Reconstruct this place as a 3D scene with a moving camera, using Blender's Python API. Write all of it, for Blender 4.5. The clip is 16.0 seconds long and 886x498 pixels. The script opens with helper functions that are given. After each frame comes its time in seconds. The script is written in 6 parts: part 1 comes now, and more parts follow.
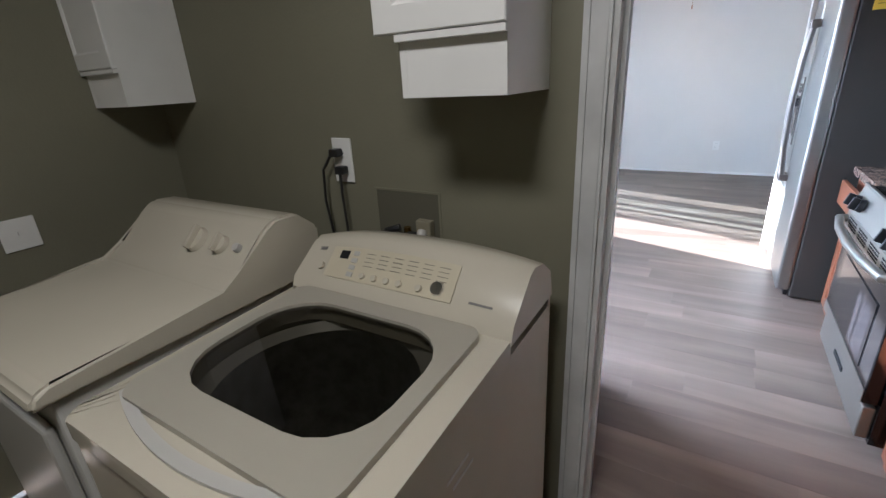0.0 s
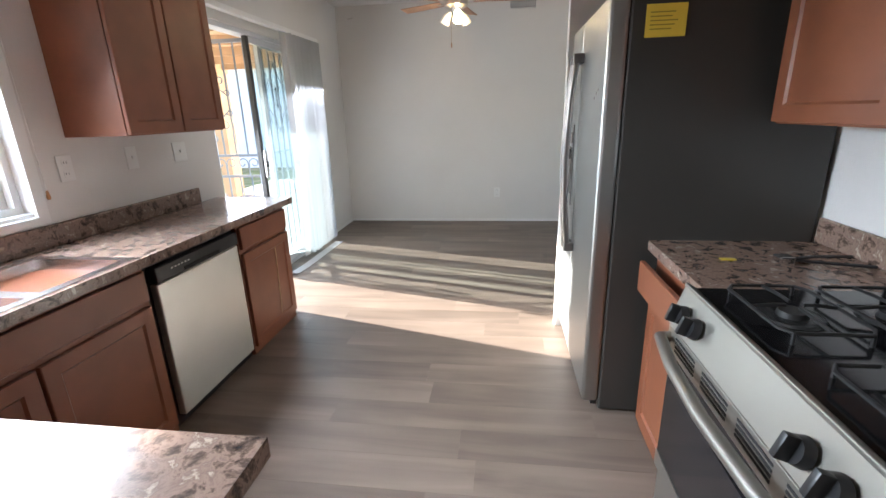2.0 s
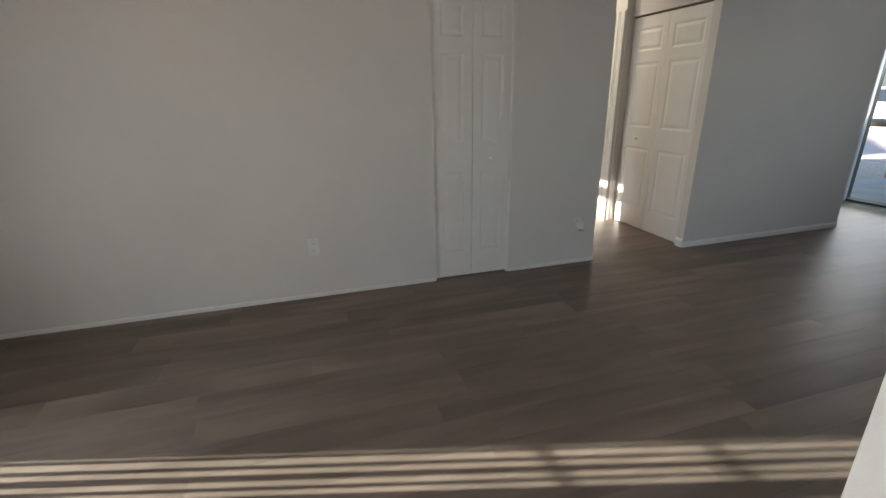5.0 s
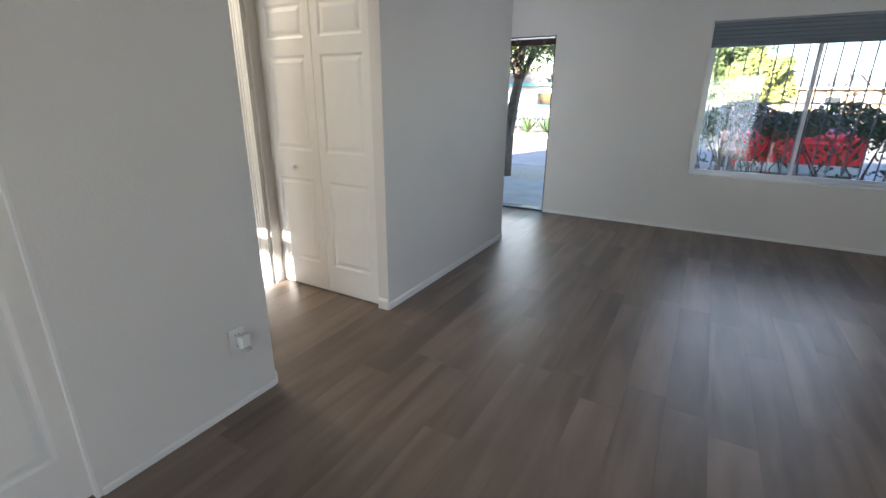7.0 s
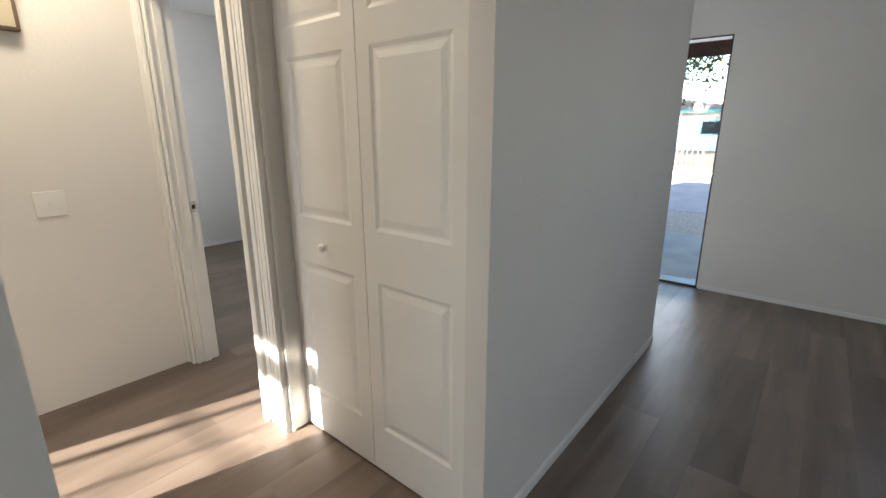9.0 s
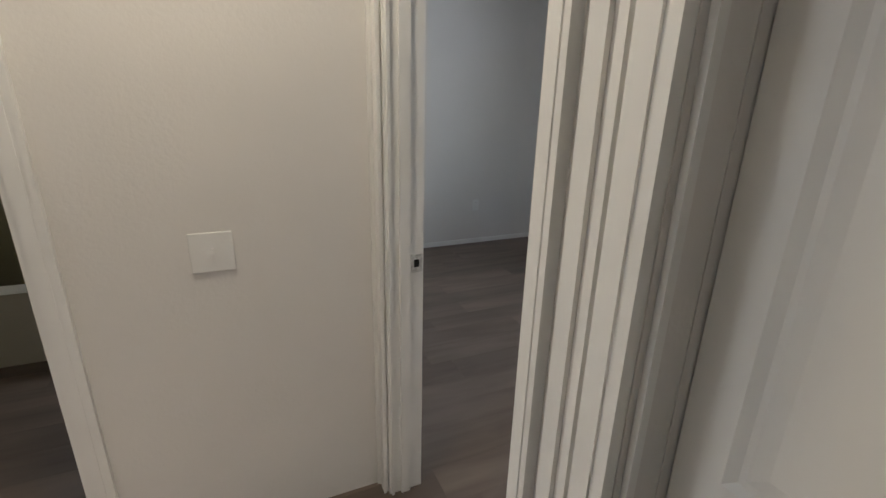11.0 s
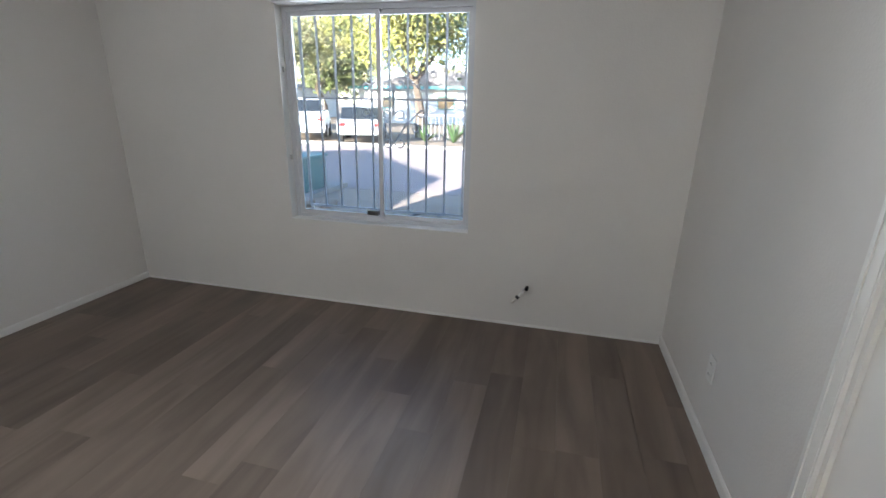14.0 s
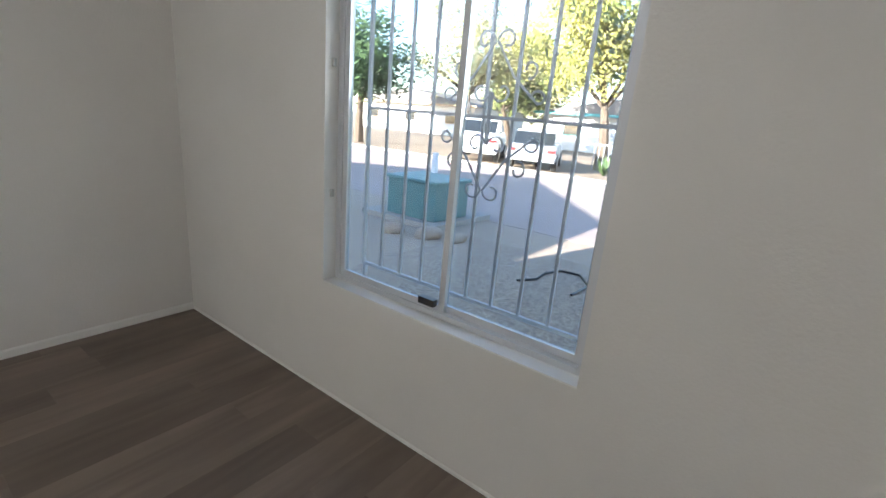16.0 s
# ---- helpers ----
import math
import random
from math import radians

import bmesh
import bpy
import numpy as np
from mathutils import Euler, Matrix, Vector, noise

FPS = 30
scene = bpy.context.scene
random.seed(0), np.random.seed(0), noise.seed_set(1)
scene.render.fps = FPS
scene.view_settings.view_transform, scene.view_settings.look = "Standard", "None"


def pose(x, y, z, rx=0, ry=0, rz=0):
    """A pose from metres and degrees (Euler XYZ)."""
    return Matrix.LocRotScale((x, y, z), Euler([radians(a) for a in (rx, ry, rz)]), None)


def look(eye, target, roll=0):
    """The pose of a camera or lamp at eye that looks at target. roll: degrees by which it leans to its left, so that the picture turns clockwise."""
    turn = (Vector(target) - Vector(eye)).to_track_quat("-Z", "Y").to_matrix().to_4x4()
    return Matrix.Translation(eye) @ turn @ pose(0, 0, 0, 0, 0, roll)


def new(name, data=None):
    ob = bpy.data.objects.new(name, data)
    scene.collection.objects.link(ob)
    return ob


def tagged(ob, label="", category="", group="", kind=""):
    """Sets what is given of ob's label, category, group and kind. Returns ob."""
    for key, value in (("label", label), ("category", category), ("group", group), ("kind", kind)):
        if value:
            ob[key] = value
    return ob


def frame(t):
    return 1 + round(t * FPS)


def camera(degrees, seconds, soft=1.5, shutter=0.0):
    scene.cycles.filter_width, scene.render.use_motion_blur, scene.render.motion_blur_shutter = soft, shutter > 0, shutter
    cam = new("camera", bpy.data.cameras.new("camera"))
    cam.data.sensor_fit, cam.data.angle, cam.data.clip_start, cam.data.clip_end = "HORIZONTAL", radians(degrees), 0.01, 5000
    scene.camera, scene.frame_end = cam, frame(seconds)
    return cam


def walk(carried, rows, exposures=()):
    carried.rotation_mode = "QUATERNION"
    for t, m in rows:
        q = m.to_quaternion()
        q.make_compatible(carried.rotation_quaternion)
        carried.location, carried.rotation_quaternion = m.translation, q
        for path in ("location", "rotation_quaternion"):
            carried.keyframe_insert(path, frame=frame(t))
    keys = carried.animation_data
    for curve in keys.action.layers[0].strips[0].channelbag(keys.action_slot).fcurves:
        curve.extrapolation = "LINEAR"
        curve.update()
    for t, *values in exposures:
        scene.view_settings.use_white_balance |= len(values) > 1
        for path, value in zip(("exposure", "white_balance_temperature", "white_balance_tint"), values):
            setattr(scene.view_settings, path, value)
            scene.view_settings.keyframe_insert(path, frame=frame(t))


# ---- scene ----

cam = camera(89.39, 16.0)


def eye_row(t, x, y, z, yaw, pitch, roll):
    yaw_r, pitch_r = radians(yaw), radians(pitch)
    ahead = Vector((-math.sin(yaw_r) * math.cos(pitch_r), math.cos(yaw_r) * math.cos(pitch_r), math.sin(pitch_r)))
    return t, look((x, y, z), Vector((x, y, z)) + ahead, roll)


# seconds, eye in metres, yaw to the left of north, pitch, roll in degrees
PATH = [
    (0.0, 1.935, -1.273, 1.404, 31.79, -20.82, -3.20),
    (0.5, 1.988, -1.037, 1.376, 23.01, -19.17, -3.16),
    (1.0, 1.966, -0.732, 1.357, 14.18, -18.13, -2.60),
    (1.3, 1.951, -0.483, 1.380, 9.84, -17.82, -2.45),
    (1.5, 1.965, -0.337, 1.378, 8.47, -17.16, -2.21),
    (1.8, 1.983, -0.079, 1.361, 7.74, -17.25, -1.70),
    (2.0, 1.995, 0.091, 1.370, 7.75, -16.99, -1.64),
    (2.5, 1.972, 0.520, 1.347, 6.84, -17.91, -1.51),
    (3.0, 1.941, 0.990, 1.359, 6.39, -18.22, -1.33),
    (3.5, 1.922, 1.468, 1.356, 6.18, -17.97, -1.53),
    (4.0, 1.834, 1.901, 1.364, 1.95, -18.14, -1.66),
    (4.5, 1.842, 2.313, 1.367, -5.05, -18.38, -1.92),
    (5.0, 1.951, 2.750, 1.363, -16.57, -19.19, -0.97),
    (5.2, 2.027, 2.903, 1.363, -22.22, -19.39, -1.23),
    (7.3, 3.095, 4.264, 1.349, -61.62, -18.23, 0.62),
    (7.5, 3.210, 4.323, 1.342, -61.45, -18.02, 0.49),
    (8.0, 3.556, 4.584, 1.339, -59.65, -16.75, -0.08),
    (8.5, 3.857, 4.895, 1.346, -57.79, -15.47, -0.30),
    (9.0, 4.131, 5.155, 1.350, -50.35, -14.85, -0.11),
    (9.5, 4.407, 5.433, 1.355, -39.17, -15.34, 0.77),
    (9.8, 4.511, 5.632, 1.348, -31.95, -15.94, 1.28),
    (10.0, 4.545, 5.769, 1.356, -27.88, -16.01, 0.68),
    (10.2, 4.611, 5.944, 1.391, -23.05, -17.25, 1.36),
    (12.3, 4.722, 7.197, 1.482, -41.07, -18.29, -0.11),
    (12.5, 4.801, 7.304, 1.498, -48.47, -18.92, -0.06),
    (13.0, 5.001, 7.459, 1.474, -66.14, -19.16, 1.11),
    (13.5, 5.231, 7.469, 1.427, -75.59, -18.78, 0.99),
    (14.0, 5.648, 7.457, 1.420, -76.02, -17.91, 1.16),
    (14.5, 6.024, 7.485, 1.400, -77.69, -16.77, 1.63),
    (15.0, 6.428, 7.471, 1.393, -77.42, -15.85, 2.14),
    (15.5, 6.825, 7.470, 1.418, -69.50, -16.63, 3.41),
    (16.0, 7.107, 7.615, 1.424, -54.15, -16.16, 5.08),
]
# seconds, stops, kelvin, tint
EXPOSURES = [(0.0, 4.15, 5200, 13), (1.0, 4.1, 5400, 13), (1.5, 3.9, 5900, 12), (2.0, 3.55, 6100, 12), (3.0, 3.15, 6250, 12), (3.5, 2.8, 6400, 12), (4.5, 2.4, 6600, 12), (5.0, 2.8, 6450, 12), (7.5, 3.4, 6150, 12), (9.0, 3.15, 6450, 12), (10.0, 2.5, 6450, 12), (12.5, 2.5, 5700, 13), (13.0, 2.9, 5950, 12), (13.5, 3.15, 6150, 12), (14.5, 3.45, 6600, 12), (16.0, 3.45, 6700, 11)]

walk(cam, [eye_row(*r) for r in PATH], EXPOSURES)

# ---- light ----
world = bpy.data.worlds.new("world")
scene.world = world
world.use_nodes = True
wn = world.node_tree.nodes
sky = wn.new("ShaderNodeTexSky")
sky.sky_type = "NISHITA"
sky.sun_disc = False
sky.sun_elevation = radians(15.6)
sky.sun_rotation = radians(-74.5)
sky.dust_density, sky.ozone_density = 0.3, 2.0
wn["Background"].inputs["Strength"].default_value = 0.11
world.node_tree.links.new(sky.outputs[0], wn["Background"].inputs["Color"])
sun = new("sun", bpy.data.lights.new("sun", "SUN"))
sun.data.energy, sun.data.angle, sun.data.color = 5.0, radians(0.5), (1.0, 0.93, 0.82)
SUN_DIR = Vector((math.cos(radians(15.6)) * math.cos(radians(15.5)), -math.cos(radians(15.6)) * math.sin(radians(15.5)), -math.sin(radians(15.6))))
sun.matrix_world = look((0, 0, 30), Vector((0, 0, 30)) + SUN_DIR)


def area_lamp(name, m, w, h, power, colour, spread=180):
    la = bpy.data.lights.new(name, "AREA")
    la.shape, la.size, la.size_y, la.energy, la.color = "RECTANGLE", w, h, power, colour
    la.spread = radians(spread)
    ob = new(name, la)
    ob.matrix_world = m
    return ob

# daylight standing in the openings, and the hall lamp that is on
for nm, x, yc, zc, w, h, power, side, up in (("bedroom", 8.502, 8.63, 1.30, 1.15, 1.25, 5.2, 1, 0.2), ("living", 8.485, 3.37, 1.24, 1.7, 1.2, 2.6, 1, 0.4), ("entry", 8.42, 6.24, 1.03, 0.8, 2.0, 2.2, 1, 0.3),
                                         ("patio", -0.16, 4.0, 1.0, 1.7, 1.9, 5.2, -1, -0.45), ("kitchen", -0.13, 1.0, 1.5, 1.4, 0.95, 9, -1, -1.0), ("rear", -0.13, 8.6, 1.35, 1.0, 1.1, 5, -1, 0.0)):
    area_lamp(nm + "_daylight", look((x, yc, zc), (x - side, yc, zc + up)), w, h, power, (0.86, 0.93, 1.0), {"bedroom": 105, "living": 130, "kitchen": 110}.get(nm, 180))
area_lamp("bathroom_daylight", look((3.8, 10.15, 1.8), (3.9, 8.0, 0.8)), 0.35, 0.35, 1.5, (0.95, 0.97, 1.0))
# unseen overhead fill, added to brighten the laundry
area_lamp("laundry_fill_lamp", look((1.6, -1.5, 2.5), (1.6, -1.5, 0)), 0.5, 0.3, 1.5, (1.0, 0.87, 0.68))
area_lamp("hall_lamp", look((4.5, 7.45, 2.55), (4.5, 7.45, 0)), 0.25, 0.25, 2.3, (1.0, 0.87, 0.66))


# ---- materials ----
def mat(name, colour, rough=0.6, metal=0.0, noise_scale=0.0, amount=0.0, bump=0.0, bump_scale=60.0, second=None, spec=0.5, emit=None):
    m = bpy.data.materials.new(name)
    m.use_nodes = True
    nt = m.node_tree
    b = nt.nodes["Principled BSDF"]
    b.inputs["Base Color"].default_value = (*colour, 1)
    b.inputs["Roughness"].default_value = rough
    b.inputs["Metallic"].default_value = metal
    b.inputs["Specular IOR Level"].default_value = spec
    if emit:
        b.inputs["Emission Color"].default_value = (*emit[0], 1)
        b.inputs["Emission Strength"].default_value = emit[1]
    tc = nt.nodes.new("ShaderNodeTexCoord")
    if amount:
        n = nt.nodes.new("ShaderNodeTexNoise")
        n.inputs["Scale"].default_value = noise_scale
        n.inputs["Detail"].default_value = 5
        nt.links.new(tc.outputs["Object"], n.inputs["Vector"])
        mx = nt.nodes.new("ShaderNodeMix")
        mx.data_type = "RGBA"
        c2 = second or tuple(c * (1 - amount) for c in colour)
        mx.inputs[6].default_value = (*colour, 1)
        mx.inputs[7].default_value = (*c2, 1)
        ramp = nt.nodes.new("ShaderNodeMapRange")
        ramp.inputs[1].default_value, ramp.inputs[2].default_value = 0.35, 0.68
        nt.links.new(n.outputs[0], ramp.inputs[0])
        nt.links.new(ramp.outputs[0], mx.inputs[0])
        nt.links.new(mx.outputs[2], b.inputs["Base Color"])
    if bump:
        n2 = nt.nodes.new("ShaderNodeTexNoise")
        n2.inputs["Scale"].default_value = bump_scale
        n2.inputs["Detail"].default_value = 3
        nt.links.new(tc.outputs["Object"], n2.inputs["Vector"])
        bp = nt.nodes.new("ShaderNodeBump")
        bp.inputs["Strength"].default_value = bump
        bp.inputs["Distance"].default_value = 0.01
        nt.links.new(n2.outputs[0], bp.inputs["Height"])
        nt.links.new(bp.outputs[0], b.inputs["Normal"])
    return m


def glass_mat(name, tint=(1, 1, 1)):
    m = bpy.data.materials.new(name)
    m.use_nodes = True
    nt = m.node_tree
    for n in list(nt.nodes):
        nt.nodes.remove(n)
    out = nt.nodes.new("ShaderNodeOutputMaterial")
    mix = nt.nodes.new("ShaderNodeMixShader")
    tr = nt.nodes.new("ShaderNodeBsdfTransparent")
    gl = nt.nodes.new("ShaderNodeBsdfGlossy")
    lw = nt.nodes.new("ShaderNodeLayerWeight")
    lw.inputs[0].default_value = 0.5
    pw = nt.nodes.new("ShaderNodeMath")
    pw.operation, pw.inputs[1].default_value = "POWER", 4.0
    nt.links.new(lw.outputs["Facing"], pw.inputs[0])
    fr = nt.nodes.new("ShaderNodeMath")
    fr.operation, fr.inputs[1].default_value, fr.inputs[2].default_value = "MULTIPLY_ADD", 0.8, 0.05
    nt.links.new(pw.outputs[0], fr.inputs[0])
    tr.inputs[0].default_value = (*tint, 1)
    gl.inputs["Roughness"].default_value = 0.02
    nt.links.new(fr.outputs[0], mix.inputs[0])
    nt.links.new(tr.outputs[0], mix.inputs[1])
    nt.links.new(gl.outputs[0], mix.inputs[2])
    nt.links.new(mix.outputs[0], out.inputs[0])
    return m


WALL = mat("wall_white", (0.69, 0.665, 0.63), 0.75, noise_scale=1.3, amount=0.06, bump=0.12, bump_scale=90)
WALLG = mat("wall_olive", (0.20, 0.19, 0.132), 0.65, noise_scale=2.0, amount=0.12, bump=0.1, bump_scale=90)
CEIL = mat("ceiling_white", (0.75, 0.74, 0.72), 0.9, noise_scale=2, amount=0.04, bump=0.3, bump_scale=60)
TRIM = mat("trim_white", (0.76, 0.75, 0.72), 0.38, noise_scale=6, amount=0.06)
# laundry-side door trim: white greyed down, its shade carried by the colour
TRIM_SHADED = mat("trim_white_shaded", (0.58, 0.58, 0.57), 0.45, noise_scale=7, amount=0.2)
DOORW = mat("door_white", (0.78, 0.76, 0.72), 0.42, noise_scale=4, amount=0.04)
GLASS = glass_mat("pane_glass", (0.76, 0.80, 0.84))
GLASSB = glass_mat("slider_glass", (0.9, 0.95, 0.95))


def floor_mat():
    m = mat("vinyl_plank", (0.2, 0.15, 0.115), 0.42, spec=0.3)
    nt = m.node_tree
    b = nt.nodes["Principled BSDF"]
    info = nt.nodes.new("ShaderNodeObjectInfo")
    tc = nt.nodes.new("ShaderNodeTexCoord")
    add = nt.nodes.new("ShaderNodeVectorMath")
    add.operation = "ADD"
    sc = nt.nodes.new("ShaderNodeVectorMath")
    sc.operation = "SCALE"
    comb = nt.nodes.new("ShaderNodeCombineXYZ")
    mul = nt.nodes.new("ShaderNodeMath")
    mul.operation, mul.inputs[1].default_value = "MULTIPLY", 37.0
    nt.links.new(info.outputs["Random"], mul.inputs[0])
    for i in range(3):
        nt.links.new(mul.outputs[0], comb.inputs[i])
    geo = nt.nodes.new("ShaderNodeNewGeometry")
    nt.links.new(geo.outputs["Position"], add.inputs[0])
    nt.links.new(comb.outputs[0], add.inputs[1])
    mp = nt.nodes.new("ShaderNodeMapping")
    mp.inputs["Scale"].default_value = (1.1, 9, 1)
    nt.links.new(add.outputs[0], mp.inputs[0])
    n = nt.nodes.new("ShaderNodeTexNoise")
    n.inputs["Scale"].default_value, n.inputs["Detail"].default_value, n.inputs["Distortion"].default_value = 1.0, 6, 0.6
    nt.links.new(mp.outputs[0], n.inputs["Vector"])
    n2 = nt.nodes.new("ShaderNodeTexNoise")
    n2.inputs["Scale"].default_value = 2.2
    nt.links.new(add.outputs[0], n2.inputs["Vector"])
    cr = nt.nodes.new("ShaderNodeValToRGB")
    cr.color_ramp.elements[0].position, cr.color_ramp.elements[0].color = 0.3, (0.120, 0.091, 0.071, 1)
    cr.color_ramp.elements[1].position, cr.color_ramp.elements[1].color = 0.75, (0.200, 0.156, 0.125, 1)
    nt.links.new(n.outputs[0], cr.inputs[0])
    hsv = nt.nodes.new("ShaderNodeHueSaturation")
    mr = nt.nodes.new("ShaderNodeMapRange")
    mr.inputs[3].default_value, mr.inputs[4].default_value = 0.86, 1.16
    nt.links.new(info.outputs["Random"], mr.inputs[0])
    m2 = nt.nodes.new("ShaderNodeMath")
    m2.operation = "MULTIPLY_ADD"
    nt.links.new(n2.outputs[0], m2.inputs[0])
    m2.inputs[1].default_value = 0.5
    nt.links.new(mr.outputs[0], m2.inputs[2])
    sub = nt.nodes.new("ShaderNodeMath")
    sub.operation, sub.inputs[1].default_value = "SUBTRACT", 0.25
    nt.links.new(m2.outputs[0], sub.inputs[0])
    nt.links.new(sub.outputs[0], hsv.inputs["Value"])
    nt.links.new(cr.outputs[0], hsv.inputs["Color"])
    nt.links.new(hsv.outputs[0], b.inputs["Base Color"])
    bp = nt.nodes.new("ShaderNodeBump")
    bp.inputs["Strength"].default_value, bp.inputs["Distance"].default_value = 0.12, 0.004
    nt.links.new(n.outputs[0], bp.inputs["Height"])
    nt.links.new(bp.outputs[0], b.inputs["Normal"])
    return m


PLANK = floor_mat()


# ---- mesh helpers ----
def add_box(bm, x0, y0, z0, x1, y1, z1, bevel=0.0, seg=2):
    lo = (min(x0, x1), min(y0, y1), min(z0, z1))
    hi = (max(x0, x1), max(y0, y1), max(z0, z1))
    vs = [bm.verts.new((hi[0] if i & 1 else lo[0], hi[1] if i & 2 else lo[1], hi[2] if i & 4 else lo[2])) for i in range(8)]
    fs = [bm.faces.new([vs[i] for i in f]) for f in ((0, 2, 3, 1), (4, 5, 7, 6), (0, 1, 5, 4), (2, 6, 7, 3), (0, 4, 6, 2), (1, 3, 7, 5))]
    if bevel:
        bevel = min(bevel, 0.45 * min(hi[i] - lo[i] for i in range(3)))
        bmesh.ops.bevel(bm, geom=list({e for f in fs for e in f.edges}), offset=bevel, segments=seg, affect="EDGES", profile=0.5)
    return bm


def add_tube(bm, pts, r, n=8, caps=True):
    """A round bar through points."""
    pts = [Vector(p) for p in pts]
    rings = []
    ref = None
    for i, p in enumerate(pts):
        d = (pts[min(i + 1, len(pts) - 1)] - pts[max(i - 1, 0)]).normalized()
        if ref is None:
            ref = d.orthogonal().normalized()
        ref = (ref - d * ref.dot(d)).normalized()
        s = d.cross(ref)
        rr = r[i] if isinstance(r, (list, tuple)) else r
        rings.append([bm.verts.new(p + (ref * math.cos(a) + s * math.sin(a)) * rr) for a in [2 * math.pi * k / n for k in range(n)]])
    for a, b in zip(rings, rings[1:]):
        for k in range(n):
            bm.faces.new((a[k], a[(k + 1) % n], b[(k + 1) % n], b[k]))
    if caps:
        bm.faces.new(rings[0][::-1])
        bm.faces.new(rings[-1])
    return bm


def add_prism(bm, profile, axis, a, b):
    """A closed profile of 2D points pushed from a to b along an axis: x takes (y, z), y takes (x, z), z takes (x, y)."""
    def at(p, v):
        return {"x": (v, p[0], p[1]), "y": (p[0], v, p[1]), "z": (p[0], p[1], v)}[axis]
    r0 = [bm.verts.new(at(p, a)) for p in profile]
    r1 = [bm.verts.new(at(p, b)) for p in profile]
    n = len(profile)
    for i in range(n):
        bm.faces.new((r0[i], r0[(i + 1) % n], r1[(i + 1) % n], r1[i]))
    bm.faces.new(r0[::-1])
    bm.faces.new(r1)
    return bm


def part(name, bm, material, parent=None, label="", smooth=False, kind=""):
    """One mesh object, under a thing or under a part."""
    bmesh.ops.recalc_face_normals(bm, faces=bm.faces[:])
    me = bpy.data.meshes.new(name)
    bm.to_mesh(me)
    bm.free()
    me.materials.append(material)
    if smooth:
        me.polygons.foreach_set("use_smooth", [True] * len(me.polygons))
        me.set_sharp_from_angle(angle=radians(40))
    ob = new(name, me)
    if parent:
        ob.parent = parent
        ob.matrix_parent_inverse = Matrix.Translation(parent.location).inverted()
    return tagged(ob, label, kind=kind)


def box(name, lo, hi, material, parent=None, bevel=0.0, label="", kind=""):
    return part(name, add_box(bmesh.new(), *lo, *hi, bevel), material, parent, label, kind=kind)


def thing(name, at, label, category, group=""):
    ob = new(name)
    ob.location = at
    ob.empty_display_size = 0.05
    return tagged(ob, label, category, group)


def boxes(name, material, rows, parent=None, kind="", label=""):
    bm = bmesh.new()
    for r in rows:
        add_box(bm, *r)
    return part(name, bm, material, parent, label, kind=kind)


def wall(name, material, axis, face, depth, a, b, openings=(), z1=2.60):
    """A wall with a face plane at face, depth (signed) behind it, from a to b, with openings (a, b, z0, z1)."""
    rows, at = [], a
    for oa, ob_, z0, zt in sorted(openings):
        rows.append((at, oa, 0, z1))
        if z0 > 0:
            rows.append((oa, ob_, 0, z0))
        if zt < z1:
            rows.append((oa, ob_, zt, z1))
        at = ob_
    rows.append((at, b, 0, z1))
    out = []
    for p, q, z0, zt in rows:
        if q - p < 1e-4:
            continue
        out.append((face, p, z0, face + depth, q, zt) if axis == "x" else (p, face, z0, q, face + depth, zt))
    return boxes(name, material, out, kind="structure")


# ---- structure ----
CH = 2.60
wall("wall_west", WALL, "x", 0.0, -0.15, 0.0, 5.93, [(0.25, 1.74, 1.0, 2.02), (3.09, 4.90, 0, 2.03)])
wall("wall_west_hall", WALL, "x", 0.0, -0.15, 5.93, 10.8, [(8.05, 9.2, 0.75, 1.96)])
wall("wall_dining_north", WALL, "y", 5.81, 0.12, 0.0, 4.18, [(2.796, 3.40, 0, 2.03)])
wall("wall_hall_west", WALL, "x", 4.18, -0.12, 5.93, 7.0)
wall("wall_corridor_south", WALL, "y", 7.0, -0.12, 0.0, 4.09)
wall("wall_closet_back", WALL, "y", 6.55, 0.05, 2.2, 4.09)
wall("wall_hall_north", WALL, "y", 7.905, 0.12, 2.92, 5.055, [(3.45, 4.15, 0, 2.03)])
wall("wall_hall_east", WALL, "x", 5.135, 0.135, 5.82, 6.84, [(5.90, 6.838, 0, 2.03)])
wall("wall_hall_east_door", WALL, "x", 5.055, 0.128, 6.84, 7.905, [(7.05, 7.85, 0, 2.03)])
wall("wall_living_north", WALL, "y", 5.82, 0.12, 5.27, 7.08)
wall("wall_entry_west", WALL, "x", 7.08, -0.12, 5.94, 6.60)
wall("wall_bedroom_south", WALL, "y", 6.72, -0.12, 5.98, 8.43, [(6.08, 6.80, 0, 2.03)])
wall("wall_hall_closet_side", WALL, "x", 5.98, -0.1, 6.0, 6.6)
wall("wall_bedroom_nook", WALL, "y", 6.90, -0.05, 5.183, 5.88)
wall("wall_bedroom_nook_side", WALL, "x", 5.98, -0.1, 6.6, 6.90)
wall("wall_bedroom_west", WALL, "x", 5.183, -0.10, 7.905, 10.68)
wall("wall_north", WALL, "y", 10.68, 0.12, 0.0, 8.43)
wall("wall_east", WALL, "x", 8.43, 0.15, -0.12, 10.8, [(2.48, 4.262, 0.61, 2.10), (5.815, 6.66, 0, 2.06), (7.985, 9.275, 0.615, 2.0)])
wall("wall_living_south", WALL, "y", 0.0, -0.12, 3.36, 8.43)
wall("wall_kitchen_east", WALL, "x", 3.24, 0.12, -0.12, 2.853)
